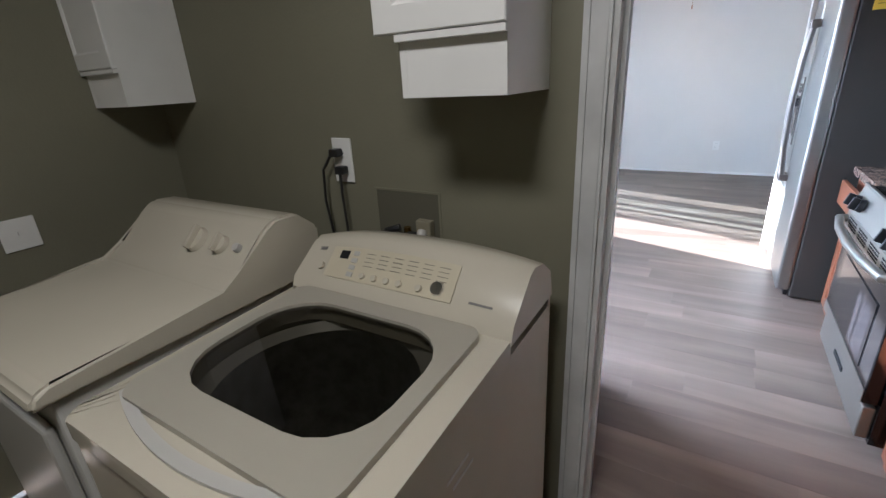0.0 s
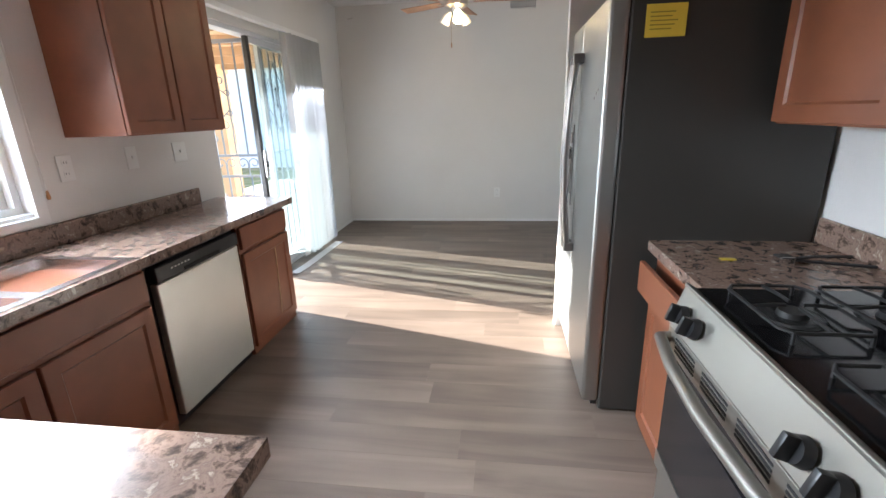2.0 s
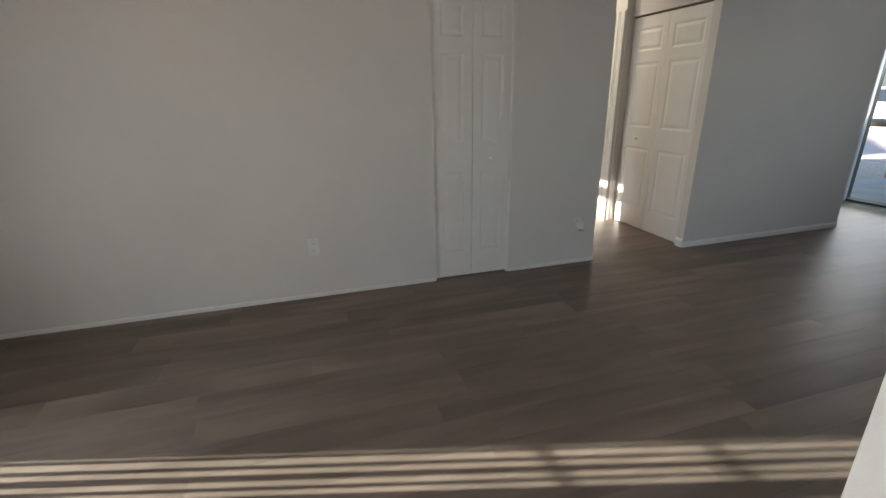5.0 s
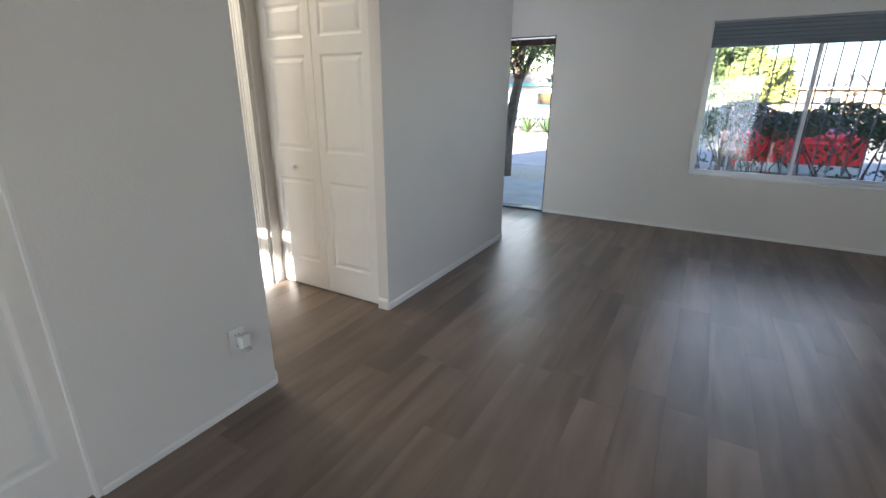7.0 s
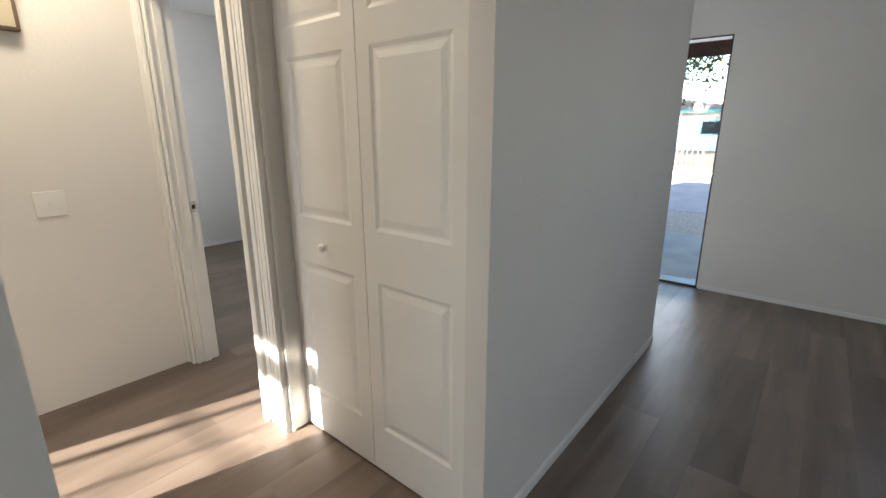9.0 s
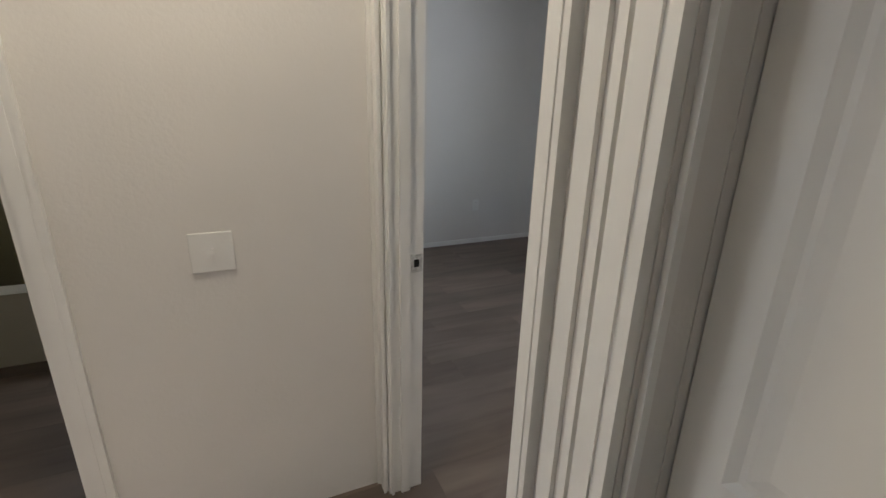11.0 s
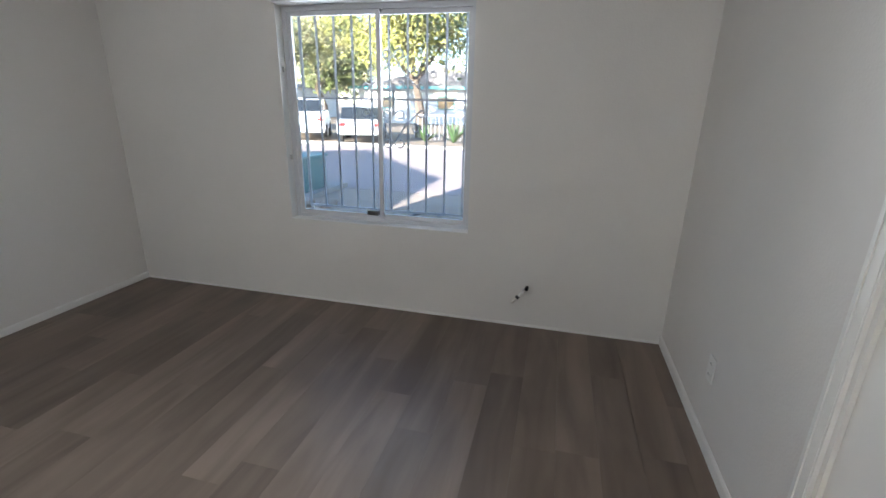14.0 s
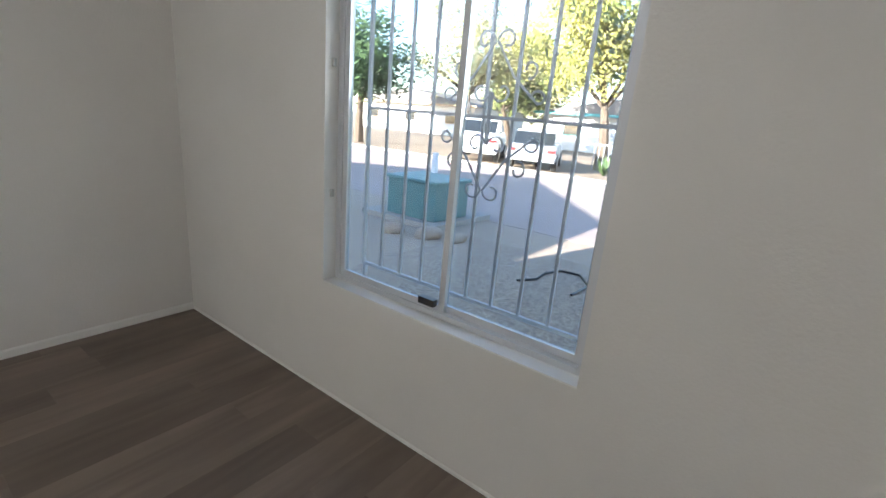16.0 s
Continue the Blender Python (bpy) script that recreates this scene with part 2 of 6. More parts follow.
wall("wall_fridge_partition", WALL, "y", 2.853, 0.077, 2.352, 3.36)
wall("wall_kitchen_south", WALL, "y", 0.0, -0.06, 0.0, 3.24, [(1.70, 2.47, 0, 2.03)])
wall("wall_laundry_north", WALLG, "y", -0.12, 0.06, -0.184, 3.0, [(1.70, 2.47, 0, 2.03)])
wall("wall_laundry_west", WALLG, "x", -0.184, -0.12, -2.6, -0.06)
wall("wall_laundry_south", WALLG, "y", -2.6, -0.12, -0.3, 3.0)
wall("wall_laundry_east", WALLG, "x", 2.9, 0.12, -2.6, -0.12)
box("ceiling", (-0.32, -2.75, CH), (8.6, 10.85, CH + 0.1), CEIL, kind="structure")
box("floor", (-0.15, -2.72, -0.1), (8.58, 10.8, -0.012), PLANK, kind="structure")
box("ground", (-400, -400, -0.35), (400, 400, -0.14), mat("dry_ground", (0.3, 0.22, 0.15), 0.95, noise_scale=1.5, amount=0.3), kind="structure")

# ---- doors, trim ----
def casing(name, axis, face, out, a, b, ztop, w=0.058, d=0.016, material=None):
    """Moulded trim round an opening: two legs and a head, of a stepped profile."""
    bm = bmesh.new()
    for s, lo, hi in ((0, a - w, a), (1, b, b + w)):
        steps = [(0.03, 1.0, 0.72), (0.0, 0.24, 1.0), (0.40, 0.88, 0.86)] if s == 0 else [(0.0, 0.97, 0.72), (0.76, 1.0, 1.0), (0.12, 0.60, 0.86)]
        for p, q, h in steps:
            u0, u1 = lo + (hi - lo) * p, lo + (hi - lo) * q
            top = ztop + w - (0.002 if h < 0.75 else 0.001 if h < 0.9 else 0)
            if axis == "x":
                add_box(bm, face, u0, 0, face + out * d * h, u1, top)
            else:
                add_box(bm, u0, face, 0, u1, face + out * d * h, top)
    for p, q, h in ((0.0, 0.97, 0.72), (0.76, 1.0, 1.0), (0.12, 0.60, 0.86)):
        z0, z1 = ztop + w * p, ztop + w * q
        if axis == "x":
            add_box(bm, face, a, z0, face + out * (d * h - 0.001), b, z1)
        else:
            add_box(bm, a, face, z0, b, face + out * (d * h - 0.001), z1)
    return part(name, bm, material or TRIM, kind="structure")


def jamb(name, axis, f0, f1, a, b, ztop, t=0.018, stop=True, material=None):
    """The lining of an opening, with its door stop."""
    bm = bmesh.new()
    lo, hi = min(f0, f1), max(f0, f1)
    mid = (lo + hi) / 2
    rows = [(lo, hi, a, a + t, 0, ztop), (lo, hi, b - t, b, 0, ztop), (lo, hi, a + t, b - t, ztop - t, ztop)]
    if stop:
        rows += [(mid - 0.02, mid + 0.015, a + t, a + t + 0.012, 0, ztop - t), (mid - 0.02, mid + 0.015, b - t - 0.012, b - t, 0, ztop - t)]
    for p, q, u, v, z0, z1 in rows:
        add_box(bm, *((p, u, z0, q, v, z1) if axis == "x" else (u, p, z0, v, q, z1)))
    return part(name, bm, material or TRIM, kind="structure")


def baseboard(name, axis, face, out, a, b, h=0.075, d=0.012):
    bm = bmesh.new()
    if axis == "x":
        add_prism(bm, [(face, 0), (face + out * d, 0), (face + out * d, h * 0.8), (face + out * d * 0.4, h), (face, h)], "y", a, b)
    else:
        add_prism(bm, [(face, 0), (face + out * d, 0), (face + out * d, h * 0.8), (face + out * d * 0.4, h), (face, h)], "x", a, b)
    return part(name, bm, TRIM, kind="structure")


def raised_panel(bm, w, h, cx, cz, y, t=0.005):
    """A raised panel with a sunk moulding, on the -y side of a leaf."""
    def ring(ix, iz, yy):
        return [bm.verts.new((cx + sx * (w / 2 - ix), yy, cz + sz * (h / 2 - iz))) for sx, sz in ((-1, -1), (1, -1), (1, 1), (-1, 1))]
    rs = [ring(0, 0, y), ring(0.014, 0.014, y + t * 1.1), ring(0.022, 0.022, y + t * 1.1), ring(0.045, 0.045, y + t * 0.15)]
    for a, b in zip(rs, rs[1:]):
        for k in range(4):
            bm.faces.new((a[k], a[(k + 1) % 4], b[(k + 1) % 4], b[k]))
    bm.faces.new(rs[-1])


def panel_leaf(w, h, t, rows, cols=1, margin=0.075, both=True):
    """A door leaf standing on z = 0 from x = 0 to w, faces at y = -t/2 and t/2, with sunk raised panels in rows (z0, z1)."""
    bm = bmesh.new()
    gap = margin
    pw = (w - margin * 2 - gap * (cols - 1)) / cols
    xs = [0.0]
    for c in range(cols):
        x0 = margin + c * (pw + gap)
        xs += [x0, x0 + pw]
    xs.append(w)
    zs = [0.0]
    for z0, z1 in rows:
        zs += [z0, z1]
    zs.append(h)
    for side in ((-1, 1) if both else (-1,)):
        y = side * t / 2
        sub = bmesh.new()
        for i in range(len(xs) - 1):
            for j in range(len(zs) - 1):
                if i % 2 == 1 and j % 2 == 1:
                    raised_panel(sub, xs[i + 1] - xs[i], zs[j + 1] - zs[j], (xs[i] + xs[i + 1]) / 2, (zs[j] + zs[j + 1]) / 2, -t / 2)
                else:
                    sub.faces.new([sub.verts.new(p) for p in ((xs[i], -t / 2, zs[j]), (xs[i + 1], -t / 2, zs[j]), (xs[i + 1], -t / 2, zs[j + 1]), (xs[i], -t / 2, zs[j + 1]))])
        if side == 1:
            bmesh.ops.scale(sub, vec=(1, -1, 1), verts=sub.verts[:])
        me = bpy.data.meshes.new("leaf_side")
        sub.to_mesh(me)
        sub.free()
        bm.from_mesh(me)
        bpy.data.meshes.remove(me)
    if not both:
        bm.faces.new([bm.verts.new(p) for p in ((0, t / 2, 0), (w, t / 2, 0), (w, t / 2, h), (0, t / 2, h))])
    for a, b in (((0, 0), (w, 0)), ((w, 0), (w, h)), ((w, h), (0, h)), ((0, h), (0, 0))):
        bm.faces.new([bm.verts.new(p) for p in ((a[0], -t / 2, a[1]), (b[0], -t / 2, b[1]), (b[0], t / 2, b[1]), (a[0], t / 2, a[1]))])
    bmesh.ops.remove_doubles(bm, verts=bm.verts[:], dist=1e-5)
    return bm


def knob_mesh(r=0.016, stem=0.02):
    """A turned knob that stands out along -y."""
    prof = [(0.0, 0.0), (0.9, 0.0), (0.9, 0.12), (0.4, 0.2), (0.38, 0.5), (0.8, 0.62), (1.0, 0.8), (0.9, 1.1), (0.55, 1.28), (0.0, 1.34)]
    bm = bmesh.new()
    n = 16
    rings = [[bm.verts.new((p * r * math.cos(2 * math.pi * k / n), -q * stem, p * r * math.sin(2 * math.pi * k / n))) for k in range(n)] for p, q in prof[1:-1]]
    for a, b in zip(rings, rings[1:]):
        for k in range(n):
            bm.faces.new((a[k], a[(k + 1) % n], b[(k + 1) % n], b[k]))
    bm.faces.new(rings[0])
    bm.faces.new(rings[-1])
    return bm


CHROME = mat("chrome", (0.75, 0.75, 0.76), 0.16, metal=1.0)
BRASS = mat("brass", (0.62, 0.42, 0.16), 0.25, metal=1.0, noise_scale=20, amount=0.3)
NICKEL = mat("satin_nickel", (0.55, 0.52, 0.48), 0.3, metal=1.0)
BLACK = mat("black_plastic", (0.015, 0.015, 0.016), 0.35)
DARK = mat("dark_gap", (0.01, 0.01, 0.01), 0.9)


def bifold(name, m, width, height, label, knob_leaf=0, knob_z=0.905):
    """A two-leaf closet door that faces -y before it is posed."""
    t = tagged(new(name), label, "closet door")
    lw = width / 2 - 0.002
    for i in range(2):
        bm = panel_leaf(lw, height, 0.03, [(0.20, 0.81), (1.0, 1.60), (1.70, height - 0.1)], margin=0.062, both=False)
        bmesh.ops.translate(bm, vec=(i * (lw + 0.004), 0, 0.012), verts=bm.verts[:])
        part("leaf", bm, DOORW, t)
    bm = knob_mesh(0.017, 0.024)
    bmesh.ops.translate(bm, vec=((knob_leaf + 0.5) * lw, -0.015, knob_z), verts=bm.verts[:])
    part("knob", bm, DOORW, t, smooth=True)
    t.matrix_world = m
    return t


casing("trim_kitchen_door_laundry", "y", -0.12, -1, 1.70, 2.47, 2.03, w=0.062, d=0.022, material=TRIM_SHADED)
casing("trim_kitchen_door", "y", 0.0, 1, 1.70, 2.47, 2.03, w=0.004, d=0.004)
jamb("jamb_kitchen_door", "y", -0.122, 0.003, 1.70, 2.47, 2.03, t=0.014, material=TRIM_SHADED)
jamb("jamb_dining_closet", "y", 5.81, 5.93, 2.796, 3.40, 2.03, t=0.01, stop=False)
bifold("dining_closet_door", pose(2.808, 5.845, 0), 0.584, 2.0, "white six-panel bifold closet door, closed, in the far dining wall", 1)
boxes("trim_hall_closet", TRIM, [(5.042, 6.842, 0, 5.0545, 6.905, 2.09), (5.036, 6.842, 0, 5.042, 6.858, 2.09), (5.038, 6.868, 0, 5.042, 6.898, 2.09), (5.044, 6.915, 0, 5.0548, 6.930, 2.09), (5.047, 6.948, 0, 5.0548, 6.980, 2.09), (5.066, 6.830, 0, 5.080, 6.8398, 2.03)], kind="structure")
bifold("hall_closet_door", pose(5.168, 6.836, 0, 0, 0, -90), 0.934, 2.0, "white panelled bifold closet door, closed, with sunlight at its foot", 0)
jamb("jamb_bedroom_door", "x", 5.055, 5.183, 7.05, 7.85, 2.03)
casing("trim_bedroom_door", "x", 5.055, -1, 7.05, 7.85, 2.03, w=0.054, d=0.021)
boxes("trim_bead", TRIM, [(5.026, 7.896, 0, 5.034, 7.9045, 2.08), (5.062, 7.822, 0, 5.072, 7.832, 2.01), (5.036, 7.842, 0, 5.048, 7.8498, 2.01)], kind="structure")
jamb("jamb_bathroom_door", "y", 7.905, 8.025, 3.45, 4.15, 2.03)
casing("trim_bathroom_door", "y", 7.905, -1, 3.45, 4.15, 2.03)
casing("trim_bedroom_closet", "y", 6.72, 1, 6.08, 6.80, 2.03)
jamb("jamb_bedroom_closet", "y", 6.60, 6.72, 6.08, 6.80, 2.03)
bm = panel_leaf(0.684, 2.0, 0.034, [(0.2, 0.85), (1.0, 1.62), (1.7, 1.92)], cols=1, margin=0.17)
t = tagged(new("bedroom_closet_door"), "white panelled closet door with a round chrome knob, closed", "closet door")
part("leaf", bm, DOORW, t)
bm = knob_mesh(0.027, 0.045)
bmesh.ops.translate(bm, vec=(0.50, -0.017, 0.72), verts=bm.verts[:])
part("knob", bm, CHROME, t, "polished chrome knob", smooth=True)
t.matrix_world = pose(6.782, 6.69, 0.012, 0, 0, 180)
bm = add_box(bmesh.new(), 5.138, 7.828, 0.905, 5.178, 7.832, 0.968, 0.0005)
strike = part("strike_plate", bm, mat("worn_steel", (0.72, 0.71, 0.68), 0.5, metal=0.5, noise_scale=90, amount=0.4), None, "small worn steel strike plate on the white bedroom door jamb")
tagged(strike, category="strike plate")
box("latch_hole", (5.149, 7.8262, 0.924), (5.166, 7.8282, 0.950), DARK, strike)
for zz in (0.912, 0.958):
    bm = bmesh.new()
    bmesh.ops.create_cone(bm, cap_ends=True, segments=10, radius1=0.004, radius2=0.003, depth=0.002, matrix=pose(5.158, 7.827, zz, 90))
    part("screw", bm, NICKEL, strike)

for i, row in enumerate((("y", 5.81, -1, 0, 2.79, 0.03, 0.006), ("y", 5.81, -1, 3.41, 4.18, 0.03, 0.006), ("x", 0.0, 1, 4.905, 5.81, 0.03, 0.006), ("x", 4.18, 1, 5.81, 7.0), ("y", 5.82, -1, 5.135, 7.08, 0.05, 0.009), ("x", 5.135, -1, 5.82, 5.898),
                         ("x", 7.08, 1, 5.82, 6.6), ("x", 8.43, -1, 0.0, 5.81, 0.035, 0.006), ("x", 8.43, -1, 6.72, 10.68, 0.018, 0.004), ("y", 6.72, 1, 6.86, 8.43, 0.06, 0.01), ("y", 10.68, -1, 5.27, 8.43, 0.05, 0.008),
                         ("x", 5.183, 1, 7.91, 10.68), ("y", 6.90, 1, 5.2, 5.97), ("y", 0.0, 1, 3.36, 8.43), ("x", 3.36, 1, 0, 2.79))):
    baseboard("baseboard", *row)

# ---- kitchen ----
WOOD = mat("cabinet_wood", (0.225, 0.076, 0.035), 0.38, noise_scale=5, amount=0.22, bump=0.03, bump_scale=200)
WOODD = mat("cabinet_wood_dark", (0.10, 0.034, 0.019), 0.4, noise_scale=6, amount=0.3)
STEEL = mat("stainless_steel", (0.66, 0.65, 0.61), 0.44, metal=0.85, noise_scale=1.5, amount=0.1)
FRIDGE_SIDE = mat("fridge_side_grey", (0.042, 0.039, 0.034), 0.45, noise_scale=2, amount=0.15, bump=0.05, bump_scale=400)
ENAMEL = mat("black_enamel", (0.008, 0.008, 0.009), 0.12)
IRON = mat("cast_iron", (0.012, 0.012, 0.012), 0.5)


def laminate():
    m = mat("stone_laminate", (0.28, 0.19, 0.14), 0.22)
    nt = m.node_tree
    b = nt.nodes["Principled BSDF"]
    tc = nt.nodes.new("ShaderNodeTexCoord")
    n = nt.nodes.new("ShaderNodeTexNoise")
    n.inputs["Scale"].default_value, n.inputs["Detail"].default_value, n.inputs["Distortion"].default_value = 20.0, 10, 0.4
    n.inputs["Roughness"].default_value = 0.68
    nt.links.new(tc.outputs["Object"], n.inputs["Vector"])
    cr = nt.nodes.new("ShaderNodeValToRGB")
    stops = [(0.33, (0.025, 0.018, 0.015)), (0.43, (0.10, 0.068, 0.052)), (0.5, (0.25, 0.17, 0.13)), (0.57, (0.17, 0.115, 0.09)), (0.64, (0.40, 0.32, 0.255)), (0.72, (0.18, 0.165, 0.15))]
    cr.color_ramp.elements[0].position, cr.color_ramp.elements[0].color = stops[0][0], (*stops[0][1], 1)
    cr.color_ramp.elements[1].position, cr.color_ramp.elements[1].color = stops[-1][0], (*stops[-1][1], 1)
    for p, c in stops[1:-1]:
        cr.color_ramp.elements.new(p).color = (*c, 1)
    nt.links.new(n.outputs[0], cr.inputs[0])
    nt.links.new(cr.outputs[0], b.inputs["Base Color"])
    return m


STONE = laminate()


def front(bm, w, h, x, z, y, t=0.019, frame=0.055):
    """A cabinet front with a recessed flat centre, facing -y."""
    x0, x1, z0, z1 = x, x + w, z, z + h
    def ring(i, yy):
        return [bm.verts.new(p) for p in ((x0 + i, yy, z0 + i), (x1 - i, yy, z0 + i), (x1 - i, yy, z1 - i), (x0 + i, yy, z1 - i))]
    rs = [ring(0, y), ring(0, y - t + 0.003), ring(0.003, y - t)]
    if frame:
        rs += [ring(frame, y - t), ring(frame + 0.008, y - t + 0.008)]
    for a, b in zip(rs, rs[1:]):
        for k in range(4):
            bm.faces.new((a[k], a[(k + 1) % 4], b[(k + 1) % 4], b[k]))
    bm.faces.new(rs[-1])
    bm.faces.new(rs[0][::-1])


def base_cabinet(name, m, w, depth, h, doors, label, drawer=True, open_drawer=0.0):
    """A floor cabinet from x = 0 to w, its front at y = 0 and back at y = depth."""
    t = tagged(new(name), label, "kitchen cabinet")
    bm = bmesh.new()
    add_box(bm, 0, 0, 0.0, w, depth, h)
    part("body", bm, WOOD, t)
    dw = (w - 0.012) / doors
    top = h - 0.155 if drawer else h - 0.02
    for i in range(doors):
        bm = bmesh.new()
        front(bm, dw - 0.012, top - 0.065, 0.012 + i * dw, 0.05, -0.001)
        part("door", bm, WOOD, t)
    if drawer:
        bm = bmesh.new()
        front(bm, w - 0.024, 0.125, 0.012, h - 0.143, -0.001 - open_drawer, frame=0)
        part("drawer", bm, WOOD, t)
    t.matrix_world = m
    return t


def wall_cabinet(name, m, w, depth, z0, z1, doors, label, body=None, mat_=None):
    t = tagged(new(name), label, "wall cabinet")
    mt = mat_ or WOOD
    part("body", add_box(bmesh.new(), 0, 0, z0, w, depth, z1, 0.001), body or mt, t)
    dw = w / doors
    for i in range(doors):
        bm = bmesh.new()
        front(bm, dw - 0.008, z1 - z0 - 0.012, i * dw + 0.004, z0 + 0.006, -0.001)
        part("door", bm, mt, t)
    t.matrix_world = m
    return t


KH = 0.80
# sink run along the west wall, fronts at x = 0.57 facing east
base_cabinet("end_cabinet", pose(0.533, 2.325, 0, 0, 0, 90), 0.56, 0.531, KH, 1, "reddish wood end cabinet with a drawer and a split door")
base_cabinet("sink_cabinet", pose(0.533, 0.66, 0, 0, 0, 90), 0.99, 0.531, KH, 2, "reddish wood sink cabinet with two doors and false drawer front")
base_cabinet("corner_cabinet", pose(0.002, 0.61, 0, 0, 0, 180) @ pose(-1.575, 0, 0), 1.573, 0.606, KH, 3, "reddish wood base cabinet under the short counter by the doorway")

endc = bpy.data.objects["end_cabinet"]
crack = [(2.700, 0.575), (2.694, 0.55), (2.698, 0.50), (2.690, 0.46), (2.693, 0.42), (2.686, 0.38), (2.689, 0.33), (2.680, 0.29), (2.683, 0.22), (2.672, 0.115)]
worn = part("worn_edge", add_tube(bmesh.new(), [(y - 2.325, -0.0125, z) for y, z in crack], [0.002, 0.004, 0.003, 0.005, 0.0025, 0.0045, 0.003, 0.004, 0.0025, 0.002], 5), mat("bare_wood", (0.45, 0.31, 0.18), 0.7), None, "pale bare wood where the veneer has split")
worn.parent = endc
dw = thing("dishwasher", (0.3, 1.98, 0), "stainless steel dishwasher with a black control strip under the counter", "dishwasher")
box("body", (0.01, 1.665, 0.0), (0.513, 2.318, 0.80), BLACK, dw)
box("door", (0.513, 1.69, 0.055), (0.551, 2.295, 0.70), STEEL, dw, bevel=0.006)
box("control_strip", (0.513, 1.69, 0.705), (0.557, 2.295, 0.775), BLACK, dw, bevel=0.006)
box("handle_recess", (0.557, 1.86, 0.712), (0.561, 2.12, 0.728), DARK, dw)
for i in range(6):
    box("button", (0.557, 1.78 + i * 0.022, 0.745), (0.5585, 1.79 + i * 0.022, 0.751), TRIM, dw)


def counter(name, rows, at, label, splash=()):
    t = thing(name, at, label, "countertop")
    for r in rows:
        box("slab", r[:3], r[3:], STONE, t)
    for r in splash:
        box("backsplash", r[:3], r[3:], STONE, t, bevel=0.008)
    return t


ZC = 0.84
counter("worktop", [(0.0, 0.03, 0.80, 1.597, 0.692, ZC), (0.0, 0.692, 0.80, 0.56, 0.86, ZC), (0.0, 0.86, 0.80, 0.10, 1.62, ZC), (0.53, 0.86, 0.80, 0.56, 1.62, ZC), (0.0, 1.62, 0.80, 0.56, 2.986, ZC)],
        (0.3, 1.5, 0.8), "brown mottled stone-pattern laminate worktop with an upstand, L-shaped along the wall",
        [(0.002, 0.05, ZC, 0.022, 2.80, 0.94), (0.022, 0.002, ZC, 1.57, 0.022, 0.94)])
counter("worktop", [(2.60, 1.43, 0.80, 3.24, 1.965, ZC)], (2.9, 1.7, 0.8), "brown mottled laminate worktop piece between cooker and fridge", [(3.218, 1.43, ZC, 3.238, 1.965, 0.94)])
counter("worktop", [(2.598, 0.02, 0.80, 3.24, 0.59, ZC)], (2.9, 0.3, 0.8), "brown mottled laminate worktop piece by the laundry doorway", [(3.218, 0.02, ZC, 3.238, 0.575, 0.94)])
base_cabinet("cooker_side_cabinet", pose(2.615, 1.885, 0, 0, 0, -90), 0.45, 0.61, KH, 1, "narrow reddish wood cabinet with drawer ajar beside the fridge", open_drawer=0.05)
base_cabinet("doorway_cabinet", pose(2.62, 0.58, 0, 0, 0, -90), 0.555, 0.62, KH, 1, "reddish wood base cabinet with drawer beside the laundry doorway")
wall_cabinet("wall_cabinet", pose(0.32, 1.97, 0, 0, 0, 90), 0.73, 0.318, 1.305, 2.06, 2, "reddish wood wall cabinet with two doors beside the kitchen window")
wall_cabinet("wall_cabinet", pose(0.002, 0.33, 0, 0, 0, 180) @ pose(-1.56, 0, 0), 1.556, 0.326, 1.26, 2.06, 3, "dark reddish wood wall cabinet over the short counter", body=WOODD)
wall_cabinet("wall_cabinet", pose(2.95, 1.87, 0, 0, 0, -90), 0.53, 0.288, 1.30, 2.06, 1, "reddish wood wall cabinet between microwave and fridge")
wall_cabinet("wall_cabinet", pose(2.95, 0.56, 0, 0, 0, -90), 0.53, 0.288, 1.30, 2.06, 1, "reddish wood wall cabinet near the laundry doorway")
wall_cabinet("wall_cabinet", pose(2.95, 1.335, 0, 0, 0, -90), 0.765, 0.288, 1.78, 2.06, 2, "short reddish wood wall cabinet above the microwave")
wall_cabinet("wall_cabinet", pose(2.80, 2.85, 0, 0, 0, -90), 0.90, 0.438, 1.80, 2.06, 2, "short reddish wood wall cabinet above the fridge")

# fridge
FSTEEL = mat("brushed_fridge_steel", (0.42, 0.43, 0.42), 0.36, metal=1.0, noise_scale=1.2, amount=0.12, bump=0.02, bump_scale=300)
HANDLE = mat("handle_metal", (0.26, 0.235, 0.22), 0.32, metal=1.0)
fr = thing("fridge", (2.83, 2.38, 0), "side-by-side fridge with stainless doors, dark grey sides and a water dispenser", "fridge")
box("body", (2.452, 1.966, 0.008), (3.22, 2.848, 1.75), FRIDGE_SIDE, fr, bevel=0.01)
box("door", (2.378, 1.966, 0.05), (2.4515, 2.521, 1.762), FSTEEL, fr, bevel=0.014)
box("door", (2.378, 2.526, 0.05), (2.4515, 2.85, 1.762), FSTEEL, fr, bevel=0.014)
for hy in (2.474, 2.558):
    bm = bmesh.new()
    add_tube(bm, [(2.345, hy, 0.645), (2.325, hy, 0.85), (2.315, hy, 1.12), (2.325, hy, 1.4), (2.345, hy, 1.60)], 0.016, 12)
    h_ = part("handle", bm, HANDLE, fr, "dull bronze-grey handle", smooth=True)
    for z_ in (0.635, 1.575):
        box("handle_mount", (2.327, hy - 0.018, z_), (2.3778, hy + 0.018, z_ + 0.045), HANDLE, h_, bevel=0.005)

CSTEEL = mat("cooker_steel", (0.33, 0.315, 0.28), 0.4, metal=0.9, noise_scale=1.5, amount=0.1)
